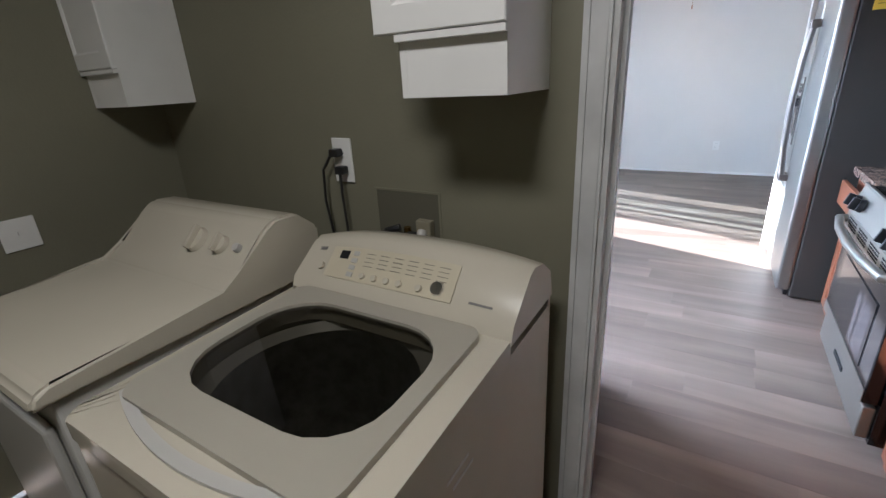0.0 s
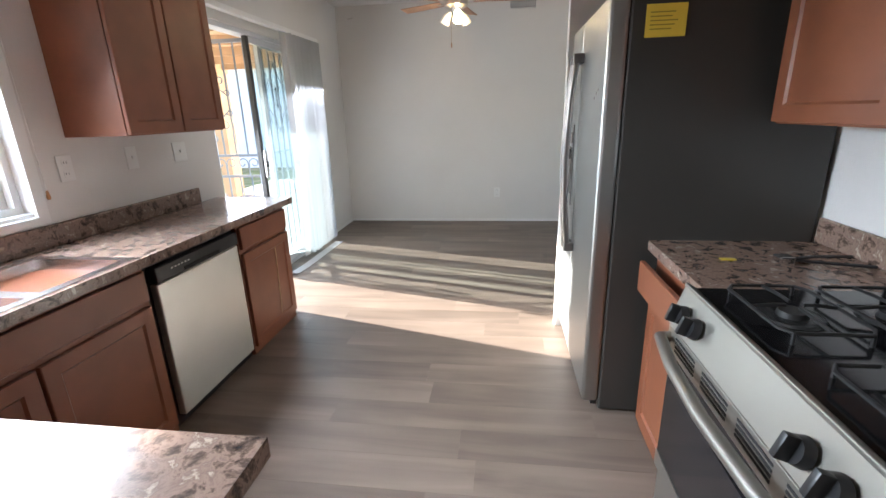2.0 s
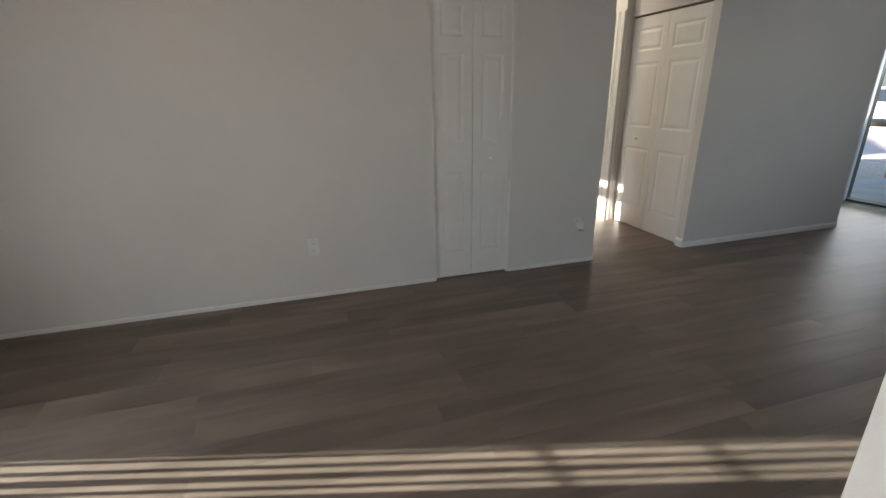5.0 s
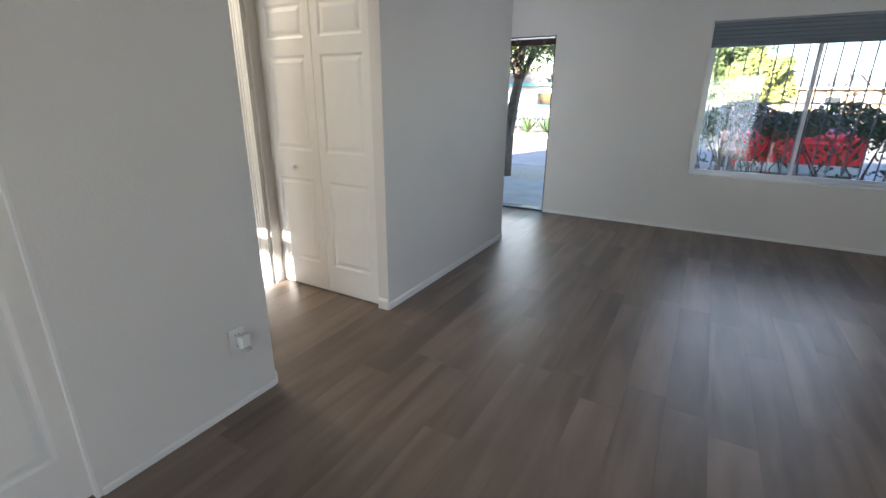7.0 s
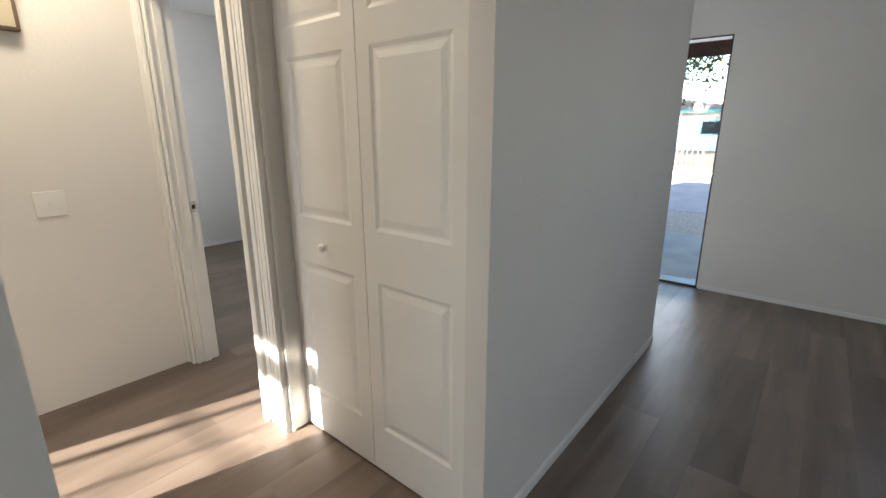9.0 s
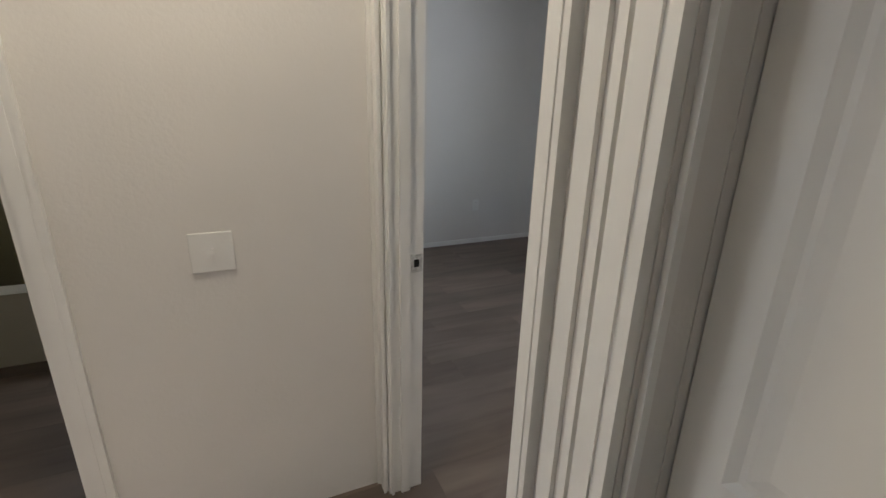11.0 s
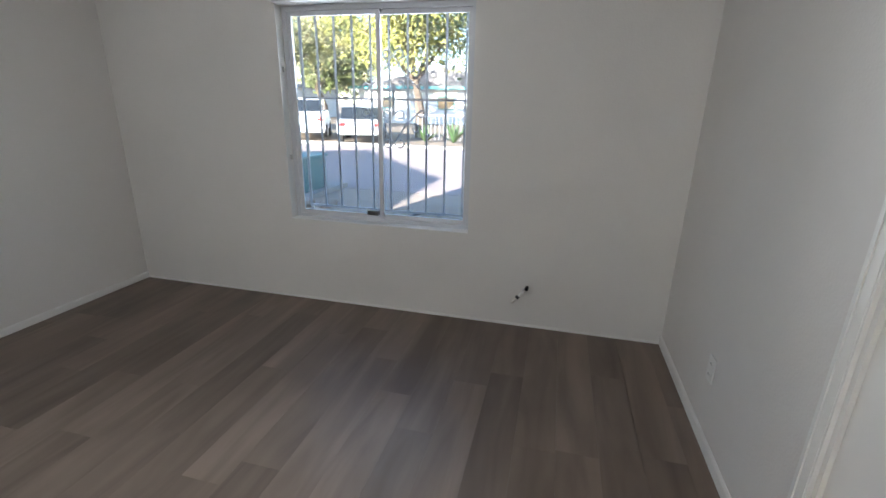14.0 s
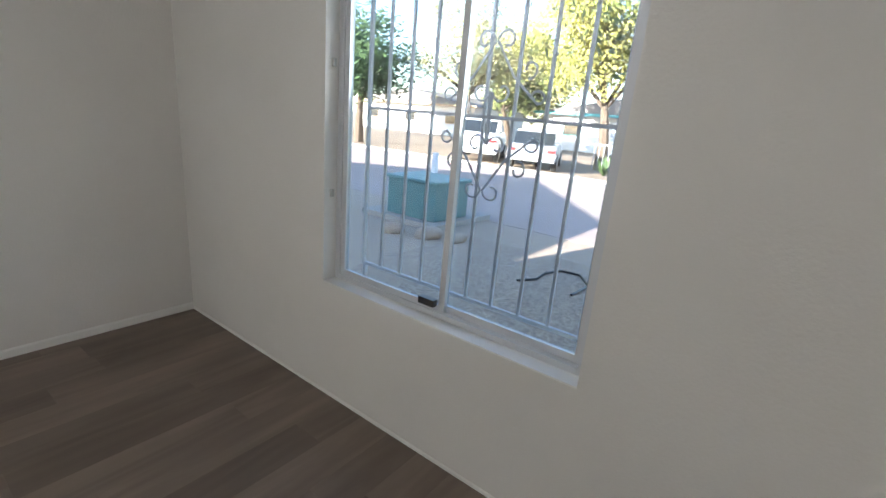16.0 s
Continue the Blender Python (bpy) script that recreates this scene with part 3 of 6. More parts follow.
# cooker
ck = thing("cooker", (2.9, 1.02, 0), "black and stainless gas cooker with four burners, front knobs", "cooker")
box("body", (2.615, 0.60, 0.06), (3.20, 1.42, 0.80), ENAMEL, ck)
box("hob", (2.60, 0.60, 0.80), (3.20, 1.42, 0.852), ENAMEL, ck, bevel=0.012)
box("oven_door", (2.565, 0.615, 0.22), (2.615, 1.405, 0.655), ENAMEL, ck, bevel=0.006)
box("door_foot", (2.562, 0.615, 0.222), (2.5648, 1.405, 0.275), CSTEEL, ck)
box("hob_lip", (2.588, 0.602, 0.8535), (2.5985, 1.418, 0.866), CSTEEL, ck, bevel=0.003)
box("drawer", (2.575, 0.615, 0.07), (2.615, 1.405, 0.205), CSTEEL, ck, bevel=0.006)
bm = add_prism(bmesh.new(), [(2.555, 0.738), (2.615, 0.738), (2.615, 0.853), (2.592, 0.853)], "y", 0.60, 1.42)
part("control_panel", bm, CSTEEL, ck)
box("back_guard", (3.12, 0.60, 0.85), (3.20, 1.42, 1.05), ENAMEL, ck, bevel=0.01)
bm = bmesh.new()
add_tube(bm, [(2.565, 0.632, 0.70), (2.525, 0.64, 0.70), (2.50, 0.80, 0.70), (2.49, 1.01, 0.70), (2.50, 1.22, 0.70), (2.525, 1.385, 0.70), (2.565, 1.39, 0.70)], 0.018, 10)
part("oven_handle", bm, CSTEEL, ck, smooth=True)

mw = thing("microwave", (3.0, 1.0, 1.35), "stainless over-range microwave with a dark glass door", "microwave")
box("body", (2.93, 0.57, 1.35), (3.238, 1.335, 1.775), BLACK, mw)
box("door", (2.905, 0.75, 1.385), (2.929, 1.335, 1.775), CSTEEL, mw, bevel=0.004)
box("window", (2.902, 0.81, 1.43), (2.9048, 1.30, 1.73), ENAMEL, mw)
box("vent_strip", (2.905, 0.57, 1.35), (2.929, 1.335, 1.383), CSTEEL, mw, bevel=0.003)
box("control_pad", (2.904, 0.575, 1.39), (2.929, 0.745, 1.77), BLACK, mw, bevel=0.003)
bm = add_tube(bmesh.new(), [(2.905, 0.78, 1.45), (2.87, 0.78, 1.47), (2.87, 0.78, 1.70), (2.905, 0.78, 1.72)], 0.009, 8)
part("handle", bm, STEEL, mw, smooth=True)
box("vent_grille", (2.94, 0.60, 1.344), (3.22, 1.31, 1.3495), DARK, mw)

# ---- laundry ----
WHITEE = mat("white_enamel", (0.50, 0.46, 0.37), 0.25, noise_scale=3, amount=0.04)
GREYP = mat("grey_plastic", (0.42, 0.41, 0.38), 0.35)
ws = thing("washing_machine", (1.34, -0.7, 0), "white top-loading washing machine with a smoked lid and silver control panel", "washing machine")
dr = thing("dryer", (0.62, -0.7, 0), "white front-loading dryer with two white knobs", "dryer")


def niche_cabinet(x0, x1, label):
    """A white wall cabinet with a door above a plain boxed base."""
    t = thing("laundry_cabinet", ((x0 + x1) / 2, -0.25, 1.4), label, "wall cabinet")
    y0, z0, zm, z1 = -0.385, 1.366, 1.495, 2.15
    box("side", (x0, y0, z0), (x0 + 0.016, -0.122, z1), TRIM, t)
    box("side", (x1 - 0.016, y0, z0), (x1, -0.122, z1), TRIM, t)
    box("shelf", (x0 + 0.016, y0, zm), (x1 - 0.016, -0.122, zm + 0.016), TRIM, t)
    box("back", (x0 + 0.016, -0.135, z0), (x1 - 0.016, -0.122, zm), TRIM, t)
    box("bottom", (x0 + 0.016, y0 + 0.0, z0), (x1 - 0.016, -0.135, z0 + 0.012), TRIM, t)
    box("lower_front", (x0 + 0.016, y0 + 0.001, z0 + 0.012), (x1 - 0.016, y0 + 0.013, zm), TRIM, t)
    bm = bmesh.new()
    front(bm, x1 - x0 + 0.06, z1 - zm - 0.004, x0 - 0.055, zm + 0.004, y0 - 0.001)
    part("door", bm, TRIM, t)
    box("rail_strip", (x0, y0 - 0.018, zm - 0.012), (x1 + 0.004, y0 - 0.001, zm + 0.002), TRIM, t)
    return t


niche_cabinet(1.30, 1.558, "white wall cabinet with a plain boxed base above the washing machine")
niche_cabinet(-0.18, 0.065, "white wall cabinet with a plain boxed base above the dryer")

# ---- laundry machines, small parts ----
LAMP_WARM = mat("lit_lamp_glass", (0.9, 0.8, 0.6), 0.4, emit=((1.0, 0.72, 0.38), 5.0))
SMOKE = glass_mat("smoked_lid_glass", (0.34, 0.33, 0.30))
DRUM = mat("drum_steel", (0.25, 0.25, 0.24), 0.35, metal=1.0, noise_scale=30, amount=0.4)
PANEL = mat("champagne_panel", (0.50, 0.45, 0.33), 0.4)
LIDM = mat("lid_grey", (0.36, 0.335, 0.275), 0.3, noise_scale=3, amount=0.05)
PRINT = mat("grey_print", (0.16, 0.15, 0.14), 0.6)


def rounded(w, h, r, n=5, sx=1.0):
    pts = []
    for cx, cy, a0 in ((w / 2 - r, h / 2 - r, 0), (-w / 2 + r, h / 2 - r, 90), (-w / 2 + r, -h / 2 + r, 180), (w / 2 - r, -h / 2 + r, 270)):
        for k in range(n + 1):
            a = radians(a0 + 90 * k / n)
            pts.append((cx + r * math.cos(a), cy + r * math.sin(a)))
    return pts


def ring_plate(bm, outer, inner, z0, z1):
    """A plate with a hole; outer and inner have as many points, in (x, y)."""
    n = len(outer)
    rs = [[bm.verts.new((p[0], p[1], z)) for p in loop] for loop, z in ((outer, z0), (outer, z1), (inner, z1), (inner, z0))]
    for a, b in zip(rs, rs[1:] + rs[:1]):
        for k in range(n):
            bm.faces.new((a[k], a[(k + 1) % n], b[(k + 1) % n], b[k]))
    return bm


# washer: cabinet, sloping top, drum opening, lid, control housing
WX0, WX1, WY0 = 0.985, 1.66, -1.08


def slope_top(bm):
    for v in bm.verts:
        if v.co.z > 0.80:
            v.co.z += (v.co.y + 1.07) * 0.03
    return bm


boxes("body", WHITEE, [(WX0, -1.065, 0.03, WX1, -1.045, 0.80), (WX0, -0.24, 0.03, WX1, -0.22, 0.86), (WX0, -1.045, 0.03, WX0 + 0.018, -0.24, 0.826), (WX1 - 0.018, -1.045, 0.03, WX1, -0.24, 0.826)], ws)
wcx, wcy = 1.315, -0.74
outer = [(1.3225 + p[0], -0.77 + p[1]) for p in rounded(0.679, 0.60, 0.03)]
outer = [(p[0], p[1] - (0.03 * (1 - ((p[0] - 1.3225) / 0.34) ** 2) if p[1] < -1.0 else 0)) for p in outer]
inner = [(wcx + p[0], wcy + p[1]) for p in rounded(0.53, 0.40, 0.13)]
skirt = bmesh.new()
ring_plate(skirt, outer, inner, 0.802, 0.848)
bmesh.ops.bevel(skirt, geom=[e for e in skirt.edges if all(v.co.z > 0.84 for v in e.verts) and max(abs(v.co.x - 1.3375) for v in e.verts) > 0.33], offset=0.008, segments=2, affect="EDGES")
part("top_plate", slope_top(skirt), WHITEE, ws, smooth=True)
part("drum", add_tube(bmesh.new(), [(wcx, wcy, 0.45), (wcx, wcy, 0.46), (wcx, wcy, 0.80)], [0.02, 0.19, 0.225], 32, False), DRUM, ws, smooth=True)
part("agitator", add_tube(bmesh.new(), [(wcx, wcy, 0.47), (wcx, wcy, 0.50), (wcx, wcy, 0.54)], [0.11, 0.06, 0.03], 16), CHROME, ws, smooth=True)
part("drum_ring", add_tube(bmesh.new(), [(wcx, wcy, 0.78), (wcx, wcy, 0.812)], [0.228, 0.262], 32, False), GREYP, ws, smooth=True)
lo = [(1.316 + p[0], -0.74 + p[1]) for p in rounded(0.57, 0.485, 0.04)]
lo = [(p[0], p[1] - (0.05 * (1 - ((p[0] - 1.325) / 0.3) ** 2) if p[1] < -0.9 else 0)) for p in lo]
li = [(1.315 + p[0], -0.735 + p[1]) for p in rounded(0.49, 0.365, 0.13)]
lid = part("lid", slope_top(ring_plate(bmesh.new(), lo, li, 0.8485, 0.864)), LIDM, ws, "grey lid with a smoked window", smooth=True)
bm = bmesh.new()
bm.faces.new([bm.verts.new((p[0], p[1], 0.855)) for p in li])
part("lid_glass", slope_top(bm), SMOKE, lid)
grip = [(1.316 + u * 0.28, -0.967 - 0.055 * (1 - u * u)) for u in [k / 8 - 1 for k in range(17)]] + [(1.316 + u * 0.28, -0.989 - 0.055 * (1 - u * u)) for u in [1 - k / 8 for k in range(17)]]
part("lid_grip", slope_top(add_prism(bmesh.new(), grip, "z", 0.850, 0.857)), GREYP, lid)
bm = add_prism(bmesh.new(), [(-0.50, 0.855), (-0.485, 0.895), (-0.39, 1.0), (-0.36, 1.012), (-0.30, 1.0), (-0.24, 0.93), (-0.22, 0.855)], "x", WX0, 1.665)
bmesh.ops.subdivide_edges(bm, edges=[e for e in bm.edges if abs(e.verts[0].co.x - e.verts[1].co.x) > 0.1], cuts=10)
for v in bm.verts:
    if v.co.z > 0.95:
        v.co.z -= 0.035 * abs((v.co.x - 1.3425) / 0.36) ** 2.5
part("control_housing", bm, WHITEE, ws, smooth=True)
P0, P1 = Vector((0, -0.485, 0.895)), Vector((0, -0.39, 1.0))
SD = (P1 - P0).normalized()
SN = Vector((0, -SD.z, SD.y))


def on_slope(u, s):
    sag = -0.035 * abs((u - 1.3425) / 0.36) ** 2.5 * max(0.0, s) / 0.14
    return Vector((u, 0, 0)) + P0 + SD * s + Vector((0, 0, sag))


def slope_plate(name, u0, u1, s0, s1, material, parent, lift=0.001, t=0.002):
    bm = bmesh.new()
    n = max(1, int((u1 - u0) / 0.06))
    for k in range(n):
        a0, a1 = u0 + (u1 - u0) * k / n, u0 + (u1 - u0) * (k + 1) / n
        lo_ = [bm.verts.new(on_slope(u, s) + SN * lift) for u, s in ((a0, s0), (a1, s0), (a1, s1), (a0, s1))]
        hi_ = [bm.verts.new(v.co + SN * t) for v in lo_]
        bm.faces.new(hi_)
        for i in range(4):
            bm.faces.new((lo_[i], lo_[(i + 1) % 4], hi_[(i + 1) % 4], hi_[i]))
    bmesh.ops.remove_doubles(bm, verts=bm.verts[:], dist=1e-5)
    return part(name, bm, material, parent)


pl = slope_plate("control_panel", 1.09, 1.50, 0.02, 0.118, PANEL, ws, 0.001)
slope_plate("display", 1.125, 1.155, 0.08, 0.105, BLACK, pl, 0.0035)
for i in range(4):
    slope_plate("button", 1.17, 1.19, 0.03 + i * 0.021, 0.043 + i * 0.021, GREYP, pl, 0.0035)
for i in range(6):
    for j in range(4):
        slope_plate("print_bar", 1.215 + i * 0.046, 1.245 + i * 0.046, 0.066 + j * 0.012, 0.0675 + j * 0.012, PRINT, pl, 0.0035, 0.0005)
for i, (u, s_, r) in enumerate(((1.07, 0.05, 0.012), (1.225, 0.038, 0.009), (1.265, 0.038, 0.010), (1.305, 0.038, 0.010), (1.345, 0.038, 0.010), (1.405, 0.038, 0.010), (1.455, 0.048, 0.019))):
    bm = bmesh.new()
    bmesh.ops.create_cone(bm, cap_ends=True, segments=18, radius1=r, radius2=r * 0.85, depth=0.006)
    bm.transform(Matrix.Translation(on_slope(u, s_) + SN * 0.0068) @ SN.to_track_quat("Z", "Y").to_matrix().to_4x4())
    part("button", bm, CHROME if i == 6 else WHITEE, pl, smooth=True)
slope_plate("badge", 1.03, 1.06, 0.105, 0.117, PRINT, ws, 0.001, 0.0006)
slope_plate("badge", 1.545, 1.605, 0.03, 0.036, PRINT, ws, 0.001, 0.0006)
for sz in (0.0, 0.018):
    box("side_mark", (1.6605, -0.78 + sz, 0.73 - sz * 1.6), (1.6615, -0.70 + sz, 0.738 - sz * 1.6), GREYP, ws)
for x_ in (1.0, 1.60):
    for y_ in (-1.04, -0.36):
        box("foot", (x_, y_, 0.0), (x_ + 0.04, y_ + 0.04, 0.03), BLACK, ws)
ws.location.x -= 0.05
# dryer
box("body", (0.285, -1.06, 0.025), (0.915, -0.31, 0.84), mat("dryer_side", (0.55, 0.54, 0.50), 0.3), dr, bevel=0.01)
bm = add_prism(bmesh.new(), [(-1.10, 0.83), (-1.09, 0.862), (-1.06, 0.878), (-0.66, 0.893), (-0.60, 0.93), (-0.50, 1.03), (-0.46, 1.05), (-0.38, 1.045), (-0.30, 0.98), (-0.30, 0.83)], "x", 0.272, 0.928)
bmesh.ops.bevel(bm, geom=[e for e in bm.edges if e.calc_length() > 0.3 or abs(e.verts[0].co.x - e.verts[1].co.x) < 1e-5], offset=0.0095, segments=3, affect="EDGES", clamp_overlap=True)
part("top_housing", bm, WHITEE, dr, smooth=True)
box("door", (0.36, -1.085, 0.24), (0.88, -1.061, 0.76), GREYP, dr, bevel=0.01)
DN = Vector((0, -0.10, 0.10)).normalized()
for u, r in ((0.665, 0.042), (0.785, 0.030), (0.865, 0.014)):
    bm = bmesh.new()
    bmesh.ops.create_cone(bm, cap_ends=True, segments=24, radius1=r, radius2=r * 0.86, depth=0.014)
    if r > 0.02:
        add_box(bm, -r * 0.2, -r * 0.9, 0.0, r * 0.2, r * 0.9, 0.024, 0.002)
    bm.transform(Matrix.Translation(Vector((u, -0.551, 0.979)) + DN * 0.008) @ DN.to_track_quat("Z", "Y").to_matrix().to_4x4())
    part("knob", bm, WHITEE if r > 0.02 else GREYP, dr, smooth=True)
for x_ in (0.30, 0.89):
    box("foot", (x_, -1.03, 0.0), (x_ + 0.04, -0.99, 0.025), BLACK, dr)

dr.location.x -= 0.065


# ---- plates and outlets ----
def plate(name, m, label, kind_="outlet", w=0.075, h=0.118):
    """A wall plate whose face looks along -y before it is posed."""
    t = tagged(new(name), label, kind_)
    part("cover", add_box(bmesh.new(), -w / 2, -0.006, -h / 2, w / 2, 0, h / 2, 0.0025), TRIM, t)
    if kind_ == "outlet":
        for s in (-1, 1):
            o = part("socket", add_box(bmesh.new(), -0.017, -0.0085, s * 0.026 - 0.014, 0.017, -0.0062, s * 0.026 + 0.014, 0.001), TRIM, t)
            for dx in (-0.007, 0.007):
                part("slot", add_box(bmesh.new(), dx - 0.0012, -0.0092, s * 0.026 - 0.004, dx + 0.0012, -0.0086, s * 0.026 + 0.006), DARK, o)
    else:
        part("toggle", add_box(bmesh.new(), -0.005, -0.016, -0.004, 0.005, -0.0062, 0.012, 0.001), TRIM, t)
    t.matrix_world = m
    return t


plate("outlet", pose(0.842, -0.122, 1.16), "white laundry outlet plate with two black plugs in it", w=0.085, h=0.15)
plate("dryer_outlet", pose(-0.182, -0.75, 0.96, 0, 0, 90), "white outlet plate beside the dryer", "switch", w=0.11, h=0.115)
plate("outlet", pose(1.93, 5.808, 0.375), "white outlet low on the far dining wall")
plate("outlet", pose(4.004, 5.808, 0.335), "white outlet with a small plugged-in device by the hall opening")
plate("outlet", pose(7.584, 6.722, 0.345, 0, 0, 180), "white outlet low on the bedroom side wall")
plate("outlet", pose(6.9, 10.678, 0.42), "white outlet low on the bedroom end wall")
plate("light_switch", pose(4.56, 7.903, 1.02), "white light switch plate between bathroom and bedroom doors", "switch", w=0.115)
plate("outlet", pose(0.002, 1.93, 1.17, 0, 0, 90), "white outlet above the kitchen worktop")
plate("outlet", pose(0.002, 2.32, 1.18, 0, 0, 90), "white outlet above the kitchen worktop", "switch")
plate("outlet", pose(0.002, 2.70, 1.18, 0, 0, 90), "white double switch plate above the worktop", "switch", w=0.115)
night = thing("plug_in_device", (4.02, 5.78, 0.32), "small white plug-in device with a grey cap in the outlet", "plug-in device")
box("body", (3.995, 5.765, 0.30), (4.045, 5.799, 0.36), TRIM, night, bevel=0.008)
box("cap", (4.003, 5.75, 0.285), (4.037, 5.79, 0.30), GREYP, night, bevel=0.004)
for i, (dx, dz) in enumerate(((-0.012, 0.03), (0.004, -0.028))):
    t = thing("power_cord", (0.84 + dx, -0.13, 1.16 + dz), "black appliance power cord plugged into the laundry outlet", "power cord")
    box("plug", (0.826 + dx, -0.165, 1.145 + dz), (0.862 + dx, -0.131, 1.172 + dz), BLACK, t, bevel=0.005)
    pts = [(0.83 + dx, -0.155, 1.155 + dz), (0.80 + 2 * dx, -0.16, 1.13), (0.795 + 2.5 * dx, -0.158, 1.02), (0.815 + 2.5 * dx, -0.155, 0.84)] if i == 0 else [(0.848, -0.155, 1.12), (0.85, -0.16, 1.05), (0.855, -0.158, 0.84)]
    part("cable", add_tube(bmesh.new(), pts, 0.005, 7), BLACK, t, smooth=True)

# washer supply box set in the wall
sb = thing("supply_box", (1.10, -0.115, 1.0), "recessed beige washer supply box with a brass valve", "supply box")
RECESS = mat("recess_beige", (0.22, 0.20, 0.14), 0.6)
boxes("frame", WALLG, [(0.965, -0.1235, 0.90, 0.972, -0.1201, 1.075), (1.215, -0.1235, 0.90, 1.222, -0.1201, 1.075), (0.972, -0.1235, 1.068, 1.215, -0.1201, 1.075)], sb)
# flat sheet at half the wall colour, standing in for shade inside the recess
box("back", (0.972, -0.1215, 0.90), (1.215, -0.1205, 1.068), mat("recess_shade", (0.10, 0.094, 0.066), 0.8), sb)
part("valve", add_tube(bmesh.new(), [(1.10, -0.14, 0.92), (1.10, -0.14, 0.955)], 0.012, 8), BRASS, sb, smooth=True)
part("hose", add_tube(bmesh.new(), [(1.10, -0.145, 0.93), (1.15, -0.16, 0.94), (1.20, -0.16, 0.88), (1.21, -0.16, 0.80)], 0.012, 8), BLACK, sb, smooth=True)
part("hose", add_tube(bmesh.new(), [(1.07, -0.14, 0.95), (1.03, -0.16, 0.94), (1.01, -0.165, 0.88), (1.0, -0.165, 0.80)], 0.012, 8), BLACK, sb, smooth=True)
box("valve_body", (1.14, -0.15, 0.90), (1.195, -0.122, 0.985), RECESS, sb, bevel=0.004)
part("drain_hose", add_tube(bmesh.new(), [(1.165, -0.15, 0.95), (1.17, -0.175, 0.93), (1.14, -0.18, 0.86), (1.13, -0.18, 0.80)], 0.016, 10), GREYP, sb, smooth=True)

# pipe stubs in the bedroom wall
ps = thing("pipe_stub", (8.42, 7.62, 0.25), "short pipe stub with a dark valve in the bedroom wall", "pipe stub")
part("valve", add_tube(bmesh.new(), [(8.43, 7.575, 0.285), (8.40, 7.578, 0.28)], 0.012, 10), BLACK, ps, smooth=True)
part("pipe", add_tube(bmesh.new(), [(8.43, 7.592, 0.27), (8.40, 7.60, 0.262), (8.39, 7.63, 0.225)], 0.010, 8), TRIM, ps, smooth=True)
part("collar", add_tube(bmesh.new(), [(8.392, 7.624, 0.233), (8.389, 7.636, 0.218)], 0.014, 8), BLACK, ps, smooth=True)
part("tip", add_tube(bmesh.new(), [(8.389, 7.636, 0.218), (8.382, 7.665, 0.185)], 0.012, 8), NICKEL, ps, smooth=True)
for y_, z_ in ((9.272, 1.03), (9.272, 1.60)):
    cl = tagged(new("blind_clip"), "small grey blind clip on the white window reveal", "clip")
    box("clip_body", (8.462, y_ - 0.012, z_), (8.480, y_ + 0.002, z_ + 0.035), GREYP, cl, bevel=0.003)

# ---- cooker details ----
nrm = Vector((-0.112, 0, 0.037)).normalized()
for y in (0.715, 0.80, 1.255, 1.34):
    p = Vector((2.568, y, 0.790))
    bm = bmesh.new()
    bmesh.ops.create_cone(bm, cap_ends=True, segments=20, radius1=0.03, radius2=0.026, depth=0.02)
    add_box(bm, -0.008, -0.026, 0.008, 0.008, 0.026, 0.036, 0.003)
    bm.transform(Matrix.Translation(p + nrm * 0.014) @ nrm.to_track_quat("Z", "Y").to_matrix().to_4x4())
    part("knob", bm, BLACK, ck, smooth=True)
vent = box("vent_panel", (2.553, 0.615, 0.658), (2.60, 1.405, 0.736), CSTEEL, ck, bevel=0.003)
for k in range(4):
    for j in range(4):
        box("vent_slot", (2.5515, 0.665 + k * 0.18, 0.716 - j * 0.013), (2.5528, 0.80 + k * 0.18, 0.7225 - j * 0.013), DARK, vent)
box("oven_window", (2.561, 0.74, 0.30), (2.5648, 1.28, 0.56), mat("oven_glass", (0.01, 0.01, 0.012), 0.06), ck)
box("drawer_slot", (2.570, 0.93, 0.15), (2.5748, 1.09, 0.17), DARK, ck)
